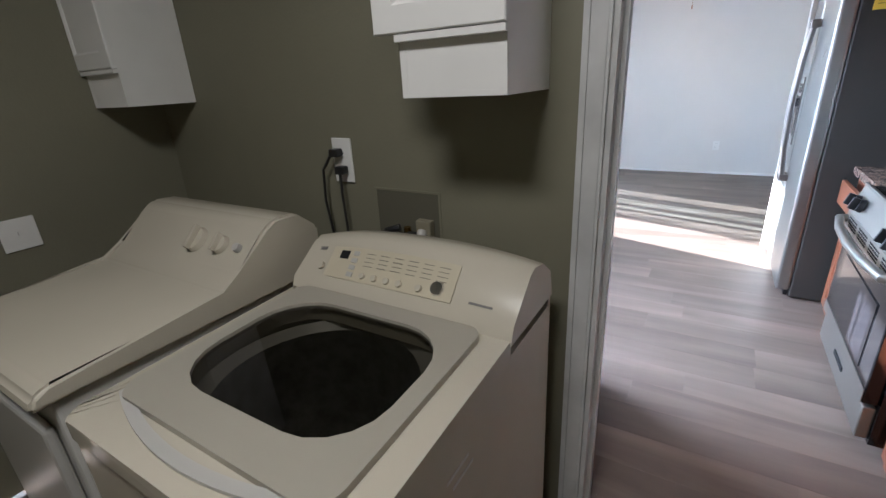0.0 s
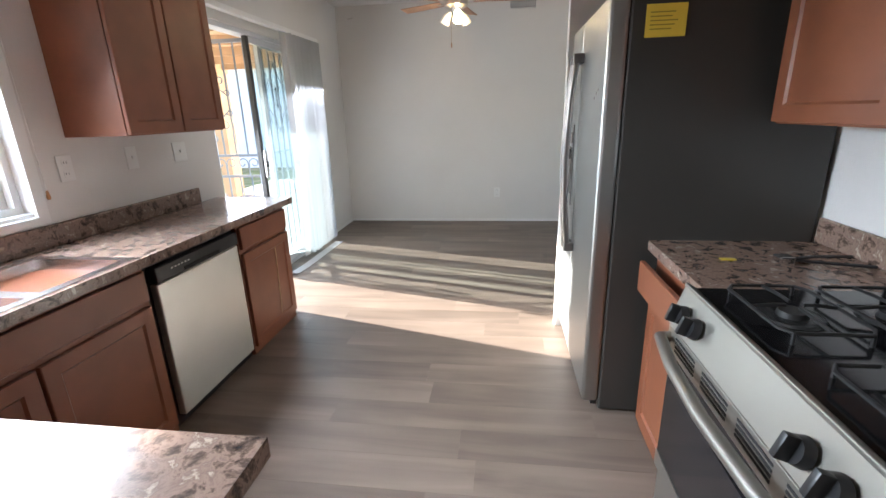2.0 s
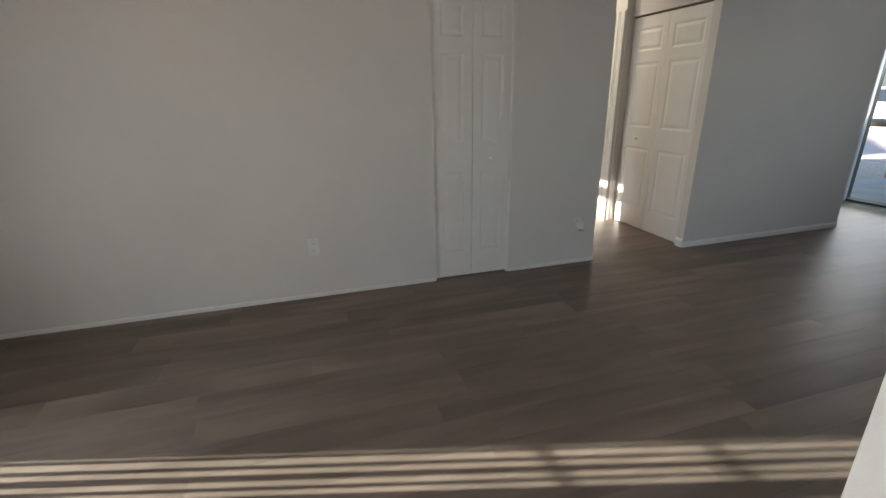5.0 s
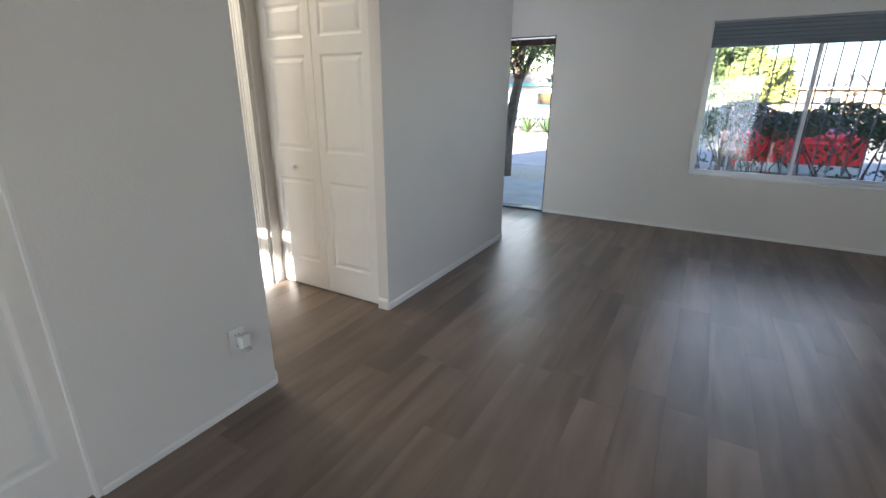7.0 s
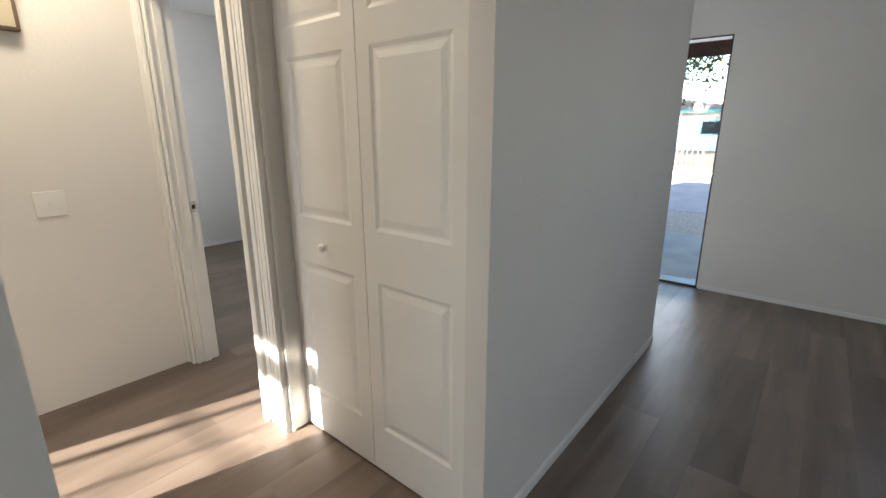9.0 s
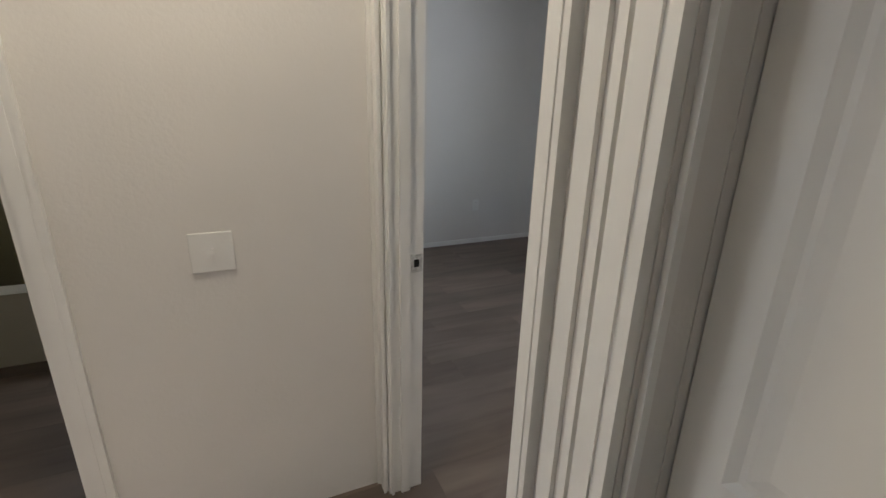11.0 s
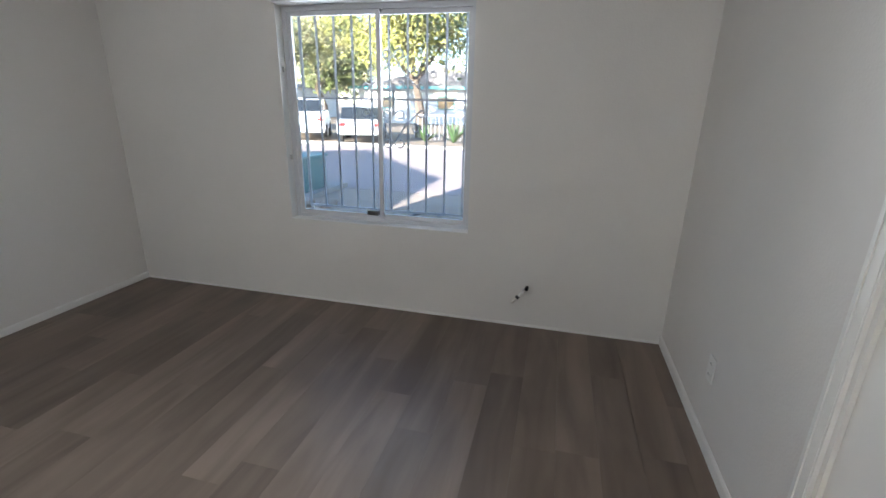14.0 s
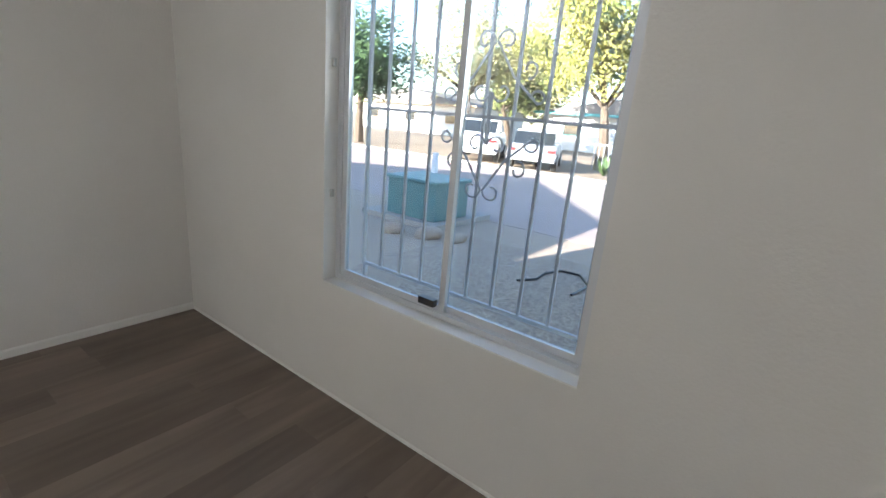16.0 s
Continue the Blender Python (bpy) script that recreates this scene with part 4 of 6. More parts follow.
for bx, by in ((2.77, 0.80), (2.77, 1.22), (3.0, 0.80), (3.0, 1.22)):
    g = bmesh.new()
    h = 0.145 if by < 1 else 0.145
    zt = 0.886
    loop = [(bx + sx * 0.10, by + sy * h, zt - 0.006) for sx, sy in ((-0.8, -1), (0.8, -1), (1, -0.8), (1, 0.8), (0.8, 1), (-0.8, 1), (-1, 0.8), (-1, -0.8), (-0.8, -1))]
    add_tube(g, loop, 0.0048, 6)
    for sx, sy in ((1, 0), (-1, 0), (0, 1), (0, -1)):
        add_tube(g, [(bx + sx * 0.10, by + sy * h, zt - 0.006), (bx + sx * 0.05, by + sy * h * 0.5, zt), (bx + sx * 0.02, by + sy * 0.02, zt)], 0.0048, 6)
    for sx, sy in ((-0.8, -1), (0.8, -1), (0.8, 1), (-0.8, 1)):
        add_tube(g, [(bx + sx * 0.10, by + sy * h, zt - 0.006), (bx + sx * 0.10, by + sy * h, 0.852)], 0.0048, 6)
    part("pan_support", g, IRON, ck, smooth=True)
    b2 = bmesh.new()
    bmesh.ops.create_cone(b2, cap_ends=True, segments=24, radius1=0.075, radius2=0.07, depth=0.006, matrix=Matrix.Translation((bx, by, 0.855)))
    bn = part("burner", b2, mat("burner_bowl", (0.03, 0.03, 0.03), 0.2), ck, smooth=True)
    b3 = bmesh.new()
    bmesh.ops.create_cone(b3, cap_ends=True, segments=20, radius1=0.036, radius2=0.032, depth=0.014, matrix=Matrix.Translation((bx, by, 0.865)))
    part("burner_cap", b3, IRON, bn, smooth=True)
# spoon rest plate between burners
b3 = bmesh.new()
bmesh.ops.create_cone(b3, cap_ends=True, segments=24, radius1=0.055, radius2=0.05, depth=0.006, matrix=Matrix.Translation((2.90, 1.01, 0.858)))
part("centre_cap", b3, mat("grey_cap", (0.1, 0.1, 0.1), 0.3), ck, smooth=True)
bm = add_prism(bmesh.new(), [(3.12, 0.85), (3.125, 0.93), (3.15, 1.02), (3.19, 1.06), (3.225, 1.06), (3.225, 0.85)], "y", 0.605, 1.415)
part("curved_guard", bm, ENAMEL, ck, smooth=True)

ck.location.x -= 0.048

# things lying on the worktop by the fridge
tg = thing("tongs", (2.98, 1.62, ZC), "dark tongs with a shiny metal head, lying on the worktop", "tongs")
for dy in (-0.03, 0.04):
    part("arm", add_tube(bmesh.new(), [(2.90, 1.63, ZC + 0.014), (3.0, 1.63 + dy, ZC + 0.012), (3.14, 1.63 + dy * 1.6, ZC + 0.006)], 0.006, 6), BLACK, tg, smooth=True)
part("head", add_box(bmesh.new(), 2.86, 1.605, ZC, 2.91, 1.655, ZC + 0.028, 0.006), CHROME, tg)
tg.location += Vector((0.075, 0.06, 0))
ky = thing("yellow_key_tag", (2.80, 1.72, ZC), "small yellow tag lying on the worktop", "tag")
box("tag_body", (2.77, 1.71, ZC), (2.82, 1.73, ZC + 0.004), mat("yellow_plastic", (0.6, 0.42, 0.03), 0.5), ky)

# fridge details
YEL = mat("yellow_label", (0.78, 0.56, 0.06), 0.6)
nt_ = box("energy_label", (2.505, 1.962, 1.61), (2.645, 1.9652, 1.72), YEL, fr)
for i in range(5):
    box("print_bar", (2.52, 1.9612, 1.635 + i * 0.014), (2.595 + 0.01 * (i % 3), 1.9618, 1.639 + i * 0.014), mat("label_print", (0.35, 0.25, 0.03), 0.7), nt_)
box("hinge_cover", (2.40, 2.01, 1.752), (2.56, 2.07, 1.775), FRIDGE_SIDE, fr, bevel=0.006)
box("kick_grille", (2.43, 2.02, 0.0), (2.4515, 2.80, 0.045), BLACK, fr)
dgrey = mat("dispenser_grey", (0.30, 0.29, 0.28), 0.4, metal=0.6)
bm = bmesh.new()
lo_edge = [(2.842 - 0.212 * k / 8, 0.884 - 0.03 * math.sin(math.pi * k / 16)) for k in range(9)]
add_prism(bm, [(2.63, 1.288), (2.842, 1.292)] + lo_edge, "x", 2.3705, 2.3775)
disp = part("dispenser_frame", bm, dgrey, fr)
box("display", (2.3675, 2.642, 1.19), (2.3703, 2.832, 1.247), ENAMEL, disp)
for i in range(5):
    box("print_bar", (2.3665, 2.66 + i * 0.034, 1.228), (2.3673, 2.68 + i * 0.034, 1.231), TRIM, disp)
box("recess_panel", (2.3675, 2.642, 0.915), (2.3703, 2.828, 1.17), mat("recess_metal", (0.16, 0.15, 0.14), 0.25, metal=0.9, noise_scale=4, amount=0.5), disp)
box("paddle", (2.356, 2.70, 1.10), (2.3673, 2.735, 1.155), BLACK, disp, bevel=0.003)
# dents in the door, their shade given by spots of darker metal
for i, (yy, zz) in enumerate(((2.083, 1.439), (2.115, 1.425), (2.153, 1.409))):
    bm = bmesh.new()
    bmesh.ops.create_icosphere(bm, subdivisions=2, radius=0.012, matrix=Matrix.Translation((2.378, yy, zz)) @ Matrix.Diagonal((0.2, 1.2, 0.55, 1)))
    part("shaded_dent", bm, HANDLE, fr, smooth=True)

# sink with soap bottle
SINKM = mat("sink_steel", (0.55, 0.55, 0.54), 0.22, metal=1.0)
sk = thing("sink", (0.32, 1.24, 0.78), "stainless steel double-bowl kitchen sink set in the worktop", "sink")
for y0, y1 in ((0.875, 1.225), (1.255, 1.605)):
    b = bmesh.new()
    o = [((0.315) + p[0], (y0 + y1) / 2 + p[1]) for p in rounded(0.40, y1 - y0, 0.06)]
    i_ = [((0.315) + p[0] * 0.93, (y0 + y1) / 2 + p[1] * 0.93) for p in rounded(0.40, y1 - y0, 0.06)]
    top_ = [b.verts.new((p[0], p[1], 0.842)) for p in o]
    mid_ = [b.verts.new((p[0], p[1], 0.70)) for p in i_]
    for k in range(len(o)):
        b.faces.new((top_[k], top_[(k + 1) % len(o)], mid_[(k + 1) % len(o)], mid_[k]))
    b.faces.new(mid_)
    part("bowl", b, SINKM, sk, smooth=True)
boxes("rim", SINKM, [(0.09, 0.85, 0.8405, 0.125, 1.63, 0.845), (0.505, 0.85, 0.8405, 0.54, 1.63, 0.845), (0.125, 0.85, 0.8405, 0.505, 0.885, 0.845), (0.125, 1.595, 0.8405, 0.505, 1.63, 0.845), (0.125, 1.215, 0.8405, 0.505, 1.265, 0.845)], sk)
fa = part("faucet", add_tube(bmesh.new(), [(0.07, 1.24, 0.84), (0.07, 1.24, 1.02), (0.10, 1.24, 1.08), (0.20, 1.24, 1.09), (0.25, 1.24, 1.05)], 0.012, 10), CHROME, sk, smooth=True)
soap = thing("soap_bottle", (0.0830, 1.4090, ZC), "clear bottle of blue soap with a white label beside the sink", "bottle")
bm = bmesh.new()
add_tube(bm, [(0.0830, 1.4090, ZC), (0.0830, 1.4090, ZC + 0.006), (0.0830, 1.4090, ZC + 0.075), (0.0830, 1.4090, ZC + 0.10)], [0.028, 0.034, 0.034, 0.014], 16)
part("body", bm, mat("blue_soap", (0.02, 0.42, 0.55), 0.15), soap, smooth=True)
part("cap", add_tube(bmesh.new(), [(0.0830, 1.4090, ZC + 0.10), (0.0830, 1.4090, ZC + 0.118)], 0.013, 12), TRIM, soap, smooth=True)
box("label", (0.1080, 1.3840, ZC + 0.02), (0.1185, 1.4340, ZC + 0.065), TRIM, soap)

FANB = mat("amber_wood", (0.35, 0.16, 0.05), 0.4)
hk = thing("wall_hook", (0.19, 5.80, 2.46), "small grey metal hook high on the dining wall", "hook")
part("arm", add_tube(bmesh.new(), [(0.15, 5.81, 2.455), (0.16, 5.78, 2.455), (0.22, 5.775, 2.462)], 0.006, 6), NICKEL, hk, smooth=True)
cd = thing("cord_with_tassel", (0.03, 1.80, 1.05), "thin blind cord with an amber tassel beside the kitchen window", "cord")
part("string", add_tube(bmesh.new(), [(0.02, 1.79, 2.08), (0.022, 1.795, 1.5), (0.024, 1.80, 1.09)], 0.0018, 5), TRIM, cd)
part("tassel", add_tube(bmesh.new(), [(0.024, 1.80, 1.05), (0.024, 1.80, 1.06), (0.024, 1.80, 1.09)], [0.006, 0.009, 0.004], 8), FANB, cd, smooth=True)
box("window_sill_bedroom", (8.4315, 7.986, 0.6152), (8.504, 9.274, 0.621), TRIM, kind="structure")
boxes("trim_kitchen_window", TRIM, [(0.0, 1.74, 0.95, 0.016, 1.79, 2.07), (0.0, 0.20, 0.95, 0.016, 0.25, 2.07), (0.0, 0.25, 0.95, 0.03, 1.74, 0.985), (0.0, 0.25, 2.02, 0.016, 1.74, 2.07)], kind="structure")
wr = thing("window_rail", (0.04, 1.0, 2.1), "white blind headrail above the kitchen window", "blind rail")
box("headrail", (0.017, 0.2, 2.075), (0.06, 1.8, 2.11), TRIM, wr, bevel=0.004)
pq = thing("door_chime", (4.51, 7.88, 1.86), "small brown framed wall box high between the hall doors", "wall box")
box("case", (4.43, 7.865, 1.76), (4.59, 7.904, 1.96), mat("brown_plastic", (0.12, 0.08, 0.05), 0.5), pq, bevel=0.004)
box("grille_face", (4.445, 7.862, 1.775), (4.575, 7.8645, 1.945), PANEL, pq)

# ---- windows ----
ALU = mat("aluminium_frame", (0.60, 0.61, 0.63), 0.42, metal=0.3)
ALUD = mat("dark_bronze_frame", (0.03, 0.028, 0.026), 0.4)
# white patio ironwork: backlit shade is put into this grey-blue
IRONW_SHADED = mat("white_iron_shaded", (0.20, 0.22, 0.25), 0.5)
# bedroom grille: grey iron made paler, with veiling window haze in the colour
IRON_HAZED = mat("grey_iron_hazed", (0.55, 0.54, 0.55), 0.5)
IRONG = mat("painted_iron_grey", (0.20, 0.20, 0.21), 0.5)


def slider_window(name, x, y0, y1, z0, z1, out, label, frame=ALU, mull=None):
    """A sliding window across an opening in a wall of constant x."""
    t = thing(name, (x, (y0 + y1) / 2, z0), label, "window")
    f = 0.03
    mull = mull or (y0 + y1) / 2
    boxes("frame", frame, [(x - 0.03, y0, z0, x + 0.03, y0 + f, z1), (x - 0.03, y1 - f, z0, x + 0.03, y1, z1), (x - 0.03, y0 + f, z0, x + 0.03, y1 - f, z0 + f), (x - 0.03, y0 + f, z1 - f, x + 0.03, y1 - f, z1)], t)
    for k, (a, b, dx) in enumerate(((y0 + f, mull + 0.018, 0.012), (mull - 0.018, y1 - f, -0.012))):
        s = boxes("sash", frame, [(x + dx - 0.009, a, z0 + f, x + dx + 0.009, a + 0.028, z1 - f), (x + dx - 0.009, b - 0.028, z0 + f, x + dx + 0.009, b, z1 - f),
                                  (x + dx - 0.009, a + 0.028, z0 + f, x + dx + 0.009, b - 0.028, z0 + f + 0.028), (x + dx - 0.009, a + 0.028, z1 - f - 0.028, x + dx + 0.009, b - 0.028, z1 - f)], t)
        g = box("pane", (x + dx - 0.002, a + 0.028, z0 + f + 0.028), (x + dx + 0.002, b - 0.028, z1 - f - 0.028), GLASS, s)
        g.visible_shadow = False
    return t


def scroll_pts(c, r, a0, turns, way, n=14):
    """A flat spiral in (y, z) that winds in to c; its outer end lies at angle a0."""
    pts = []
    for k in range(n + 1):
        f = k / n
        a = radians(a0) + way * turns * 2 * math.pi * f
        rr = r * (1 - 0.62 * f)
        pts.append((c[0] + rr * math.cos(a), c[1] + rr * math.sin(a)))
    return pts


def ornament(x, yc, zc, w, h, rad=0.005):
    """A wrought lozenge with scrolled ends."""
    bm = bmesh.new()
    r = 0.042
    for sy in (-1, 1):
        for sz in (-1, 1):
            tip = (yc + sy * 0.005, zc + sz * h)
            side = (yc + sy * w, zc + sz * 0.06)
            sc = scroll_pts((yc + sy * (0.005 + r), zc + sz * h), r, 180 if sy > 0 else 0, 0.8, -sy * sz)
            add_tube(bm, [(x, p[0], p[1]) for p in sc[::-1]] + [(x, yc + sy * w * 0.45, zc + sz * h * 0.55), (x, side[0], side[1])], rad, 5)
            sc = scroll_pts((side[0], side[1] + sz * 0.02), r * 0.8, 180 if sy > 0 else 0, 0.85, -sy * sz)
            add_tube(bm, [(x, p[0], p[1]) for p in sc], rad, 5)
            sc = scroll_pts((yc + sy * (0.005 + r), zc + sz * 0.10), r, 180 if sy > 0 else 0, 0.85, sy * sz)
            add_tube(bm, [(x, yc + sy * 0.005, zc)] + [(x, p[0], p[1]) for p in sc], rad, 5)
            sc = scroll_pts((yc + sy * (w * 0.75), zc + sz * 0.26 * h / 0.4), r * 0.85, 270 if sz > 0 else 90, 0.8, sy * sz)
            add_tube(bm, [(x, p[0], p[1]) for p in sc], rad, 5)
    return bm


def grille(name, x, y0, y1, z0, z1, zrail, bars, label, material, orn=()):
    t = thing(name, (x, (y0 + y1) / 2, z0), label, "window grille")
    r = 0.008
    boxes("frame", material, [(x - r, y0, z0, x + r, y0 + 2 * r, z1), (x - r, y1 - 2 * r, z0, x + r, y1, z1), (x - r, y0 + 2 * r, z0, x + r, y1 - 2 * r, z0 + 2 * r), (x - r, y0 + 2 * r, z1 - 2 * r, x + r, y1 - 2 * r, z1)], t)
    for k in range(1, bars):
        y = y0 + (y1 - y0) * k / bars
        box("bar", (x - 0.006, y - 0.006, z0 + 2 * r), (x + 0.006, y + 0.006, z1 - 2 * r), material, t)
    for zr in zrail:
        box("rail", (x - 0.0155, y0 + 2 * r, zr - 0.007), (x - 0.0065, y1 - 2 * r, zr + 0.007), material, t)
    for o in orn:
        part("scrollwork", ornament(x - 0.021, *o), material, t, smooth=True)
    return t


slider_window("bedroom_window", 8.535, 7.985, 9.275, 0.615, 2.0, 1, "aluminium sliding bedroom window with a white painted reveal", mull=8.62)
box("sill_block", (8.475, 8.63, 0.675), (8.503, 8.71, 0.705), ALUD, tagged(new("window_lock"), "dark window lock block on the bedroom window sill", "window lock"))
bg_ = grille("bedroom_window_grille", 8.68, 7.95, 9.265, 0.66, 2.05, (1.445,), 10, "grey wrought iron grille with scrollwork outside the bedroom window", IRON_HAZED, [(8.573, 1.44, 0.20, 0.28)])
for y_, z_ in ((7.96, 0.58), (9.235, 0.58)):
    boxes("bracket", IRON_HAZED, [(8.58, y_, z_, 8.688, y_ + 0.02, 0.60), (8.672, y_, 0.60, 8.688, y_ + 0.02, 0.66)], bg_)
slider_window("living_window", 8.52, 2.48, 4.262, 0.61, 2.10, 1, "wide sliding living room window with a raised shade", mull=3.37)
grille("living_window_grille", 8.64, 2.45, 4.30, 0.62, 2.10, (1.352,), 15, "dark wrought iron grille with scrollwork outside the living room window", IRONG, [(3.78, 1.355, 0.24, 0.25), (3.02, 1.355, 0.24, 0.25)])
hr = thing("blind_headrail", (8.41, 8.63, 2.0), "off-white raised blind headrail above the bedroom window", "blind rail")
box("headrail", (8.385, 7.975, 2.025), (8.429, 9.285, 2.075), TRIM, hr, bevel=0.004)
for i in range(4):
    box("stacked_slat", (8.388, 7.985, 2.003 + i * 0.0055), (8.427, 9.275, 2.0065 + i * 0.0055), TRIM, hr)
sh = thing("raised_shade", (8.46, 3.37, 1.86), "grey-blue raised cellular shade in the living room window head", "window shade")
for i in range(6):
    box("fold", (8.445, 2.49, 1.865 + i * 0.036), (8.485, 4.252, 1.9005 + i * 0.036), mat("shade_grey_blue", (0.16, 0.19, 0.22), 0.8), sh, bevel=0.005)
box("headrail", (8.44, 2.485, 2.081), (8.487, 4.257, 2.098), mat("headrail_grey", (0.3, 0.33, 0.36), 0.5), sh)
slider_window("kitchen_window", -0.08, 0.25, 1.74, 1.0, 2.02, -1, "white-framed kitchen window above the sink", frame=TRIM)
grille("kitchen_window_grille", -0.20, 0.2, 1.8, 0.95, 2.05, (1.5,), 11, "wrought iron bars outside the kitchen window", IRONG)
slider_window("corridor_window", -0.08, 8.05, 9.2, 0.75, 1.96, -1, "aluminium sliding window of the rear room")
# unseen bar, added so its shadow splits the sun patch on the hall closet
box("shadow_bar", (-0.12, 8.05, 1.73), (-0.055, 9.2, 1.85), TRIM, tagged(new("unseen_shadow_bar"), "unseen white bar added across the rear room window to split its sunlight", "transom"))
grille("corridor_window_grille", -0.20, 8.0, 9.25, 0.7, 2.0, (1.45,), 3, "iron bars outside the rear room window", IRONG)

# front door frame and threshold
box("threshold", (8.43, 5.815, 0.0), (8.60, 6.66, 0.02), ALUD, tagged(new("door_threshold"), "dark metal threshold of the front doorway", "threshold"))
jamb("jamb_front_door", "x", 8.43, 8.58, 5.815, 6.66, 2.06, t=0.012, stop=False, material=ALUD)

# ---- patio door, gate and vertical blinds ----
pd = thing("patio_door", (-0.08, 4.0, 0), "aluminium sliding patio door, pushed open, with bluish glass", "sliding door")
boxes("frame", ALU, [(-0.13, 3.09, 0.0, -0.02, 4.90, 0.022), (-0.13, 3.12, 1.995, -0.02, 4.87, 2.03), (-0.13, 4.87, 0.022, -0.02, 4.90, 2.03), (-0.13, 3.09, 0.022, -0.10, 3.12, 2.03)], pd)


def door_panel(y0, y1, x, stile, first):
    s = boxes("panel_frame", ALU, [(x - 0.014, y0 + 0.045, 0.025, x + 0.014, y1 - 0.045, 0.085), (x - 0.014, y0 + 0.045, 1.945, x + 0.014, y1 - 0.045, 1.993), (x - 0.014, y1 - 0.045, 0.025, x + 0.014, y1, 1.993)], pd)
    box("stile", (x - 0.016, y0, 0.025), (x + 0.016, y0 + 0.045, 1.993), first, s)
    box("pane", (x - 0.003, y0 + 0.045, 0.085), (x + 0.003, y1 - 0.045, 1.945), GLASSB, s)
    return s


sp = door_panel(3.73, 4.58, -0.045, 0.045, ALUD)
door_panel(3.99, 4.87, -0.095, 0.045, ALU)
bm = add_box(bmesh.new(), -0.028, 3.745, 0.87, -0.006, 3.79, 1.10, 0.004)
part("handle", bm, CHROME, pd, "chrome latch handle")
box("latch", (-0.0055, 3.76, 0.96), (0.004, 3.778, 1.01), BLACK, pd)

gt = thing("security_gate", (-0.17, 3.4, 0), "white wrought iron security gate with scrollwork and a brass knob", "gate")
gx = -0.19
boxes("frame", IRONW_SHADED, [(gx - 0.015, 3.10, 0.03, gx + 0.015, 3.135, 2.02), (gx - 0.015, 3.985, 0.03, gx + 0.015, 4.02, 2.02), (gx - 0.015, 3.135, 0.03, gx + 0.015, 3.985, 0.06), (gx - 0.015, 3.135, 1.99, gx + 0.015, 3.985, 2.02)], gt)
for k in range(1, 8):
    y = 3.12 + 0.885 * k / 8
    box("bar", (gx - 0.006, y - 0.006, 0.06), (gx + 0.006, y + 0.006, 0.84), IRONW_SHADED, gt)
    box("bar", (gx - 0.006, y - 0.006, 1.05), (gx + 0.006, y + 0.006, 1.99), IRONW_SHADED, gt)
for z in (0.85, 1.04):
    box("rail", (gx - 0.012, 3.135, z - 0.011), (gx + 0.012, 3.985, z + 0.011), IRONW_SHADED, gt)
for k in range(4):
    yc = 3.235 + k * 0.216
    for sd in (-1, 1):
        bm = add_tube(bmesh.new(), [(gx, yc + sd * 0.003, 0.862)] + [(gx, p[0], p[1]) for p in scroll_pts((yc + sd * 0.055, 0.968), 0.05, 180 if sd > 0 else 0, 0.95, -sd)], 0.0055, 5)
        part("scroll", bm, IRONW_SHADED, gt, smooth=True)
part("scrollwork", ornament(gx + 0.014, 3.56, 1.50, 0.23, 0.30, 0.0055), IRONW_SHADED, gt, smooth=True)
part("scrollwork", ornament(gx + 0.014, 3.56, 0.46, 0.13, 0.2, 0.0055), IRONW_SHADED, gt, smooth=True)
bm = knob_mesh(0.03, 0.05)
bm.transform(pose(gx + 0.016, 3.17, 0.945, 0, 0, 90))
part("knob", bm, BRASS, gt, "round brass knob", smooth=True)
box("lock_plate", (gx + 0.013, 3.14, 0.90), (gx + 0.0155, 3.2, 0.99), BRASS, gt)
gt.matrix_world = pose(-0.19, 4.02, 0, 0, 0, -88) @ pose(0.19, -4.02, 0) @ gt.matrix_basis
grille("patio_fixed_grille", -0.19, 4.03, 4.95, 0.03, 2.02, (0.85, 1.04), 8, "white wrought iron fixed panel beside the security gate", IRONW_SHADED, [(4.49, 1.55, 0.23, 0.30)])

VANE = mat("blind_vinyl", (0.50, 0.49, 0.49), 0.45)
vn = VANE.node_tree
vt = vn.nodes.new("ShaderNodeBsdfTranslucent")
vt.inputs[0].default_value = (0.5, 0.5, 0.52, 1)
vm = vn.nodes.new("ShaderNodeMixShader")
vm.inputs[0].default_value = 0.14
vn.links.new(vn.nodes["Principled BSDF"].outputs[0], vm.inputs[1])
vn.links.new(vt.outputs[0], vm.inputs[2])
vn.links.new(vm.outputs[0], vn.nodes["Material Output"].inputs[0])
vb = thing("vertical_blinds", (0.09, 4.3, 1.0), "white vertical vinyl blinds drawn to one side of the patio door", "blinds")
box("headrail", (0.03, 3.02, 2.085), (0.085, 4.95, 2.125), TRIM, vb, bevel=0.004)
rng = random.Random(4)
ys = [4.13, 4.22, 4.31, 4.38] + [4.44 + 0.052 * k for k in range(8)] + [4.85, 4.885]
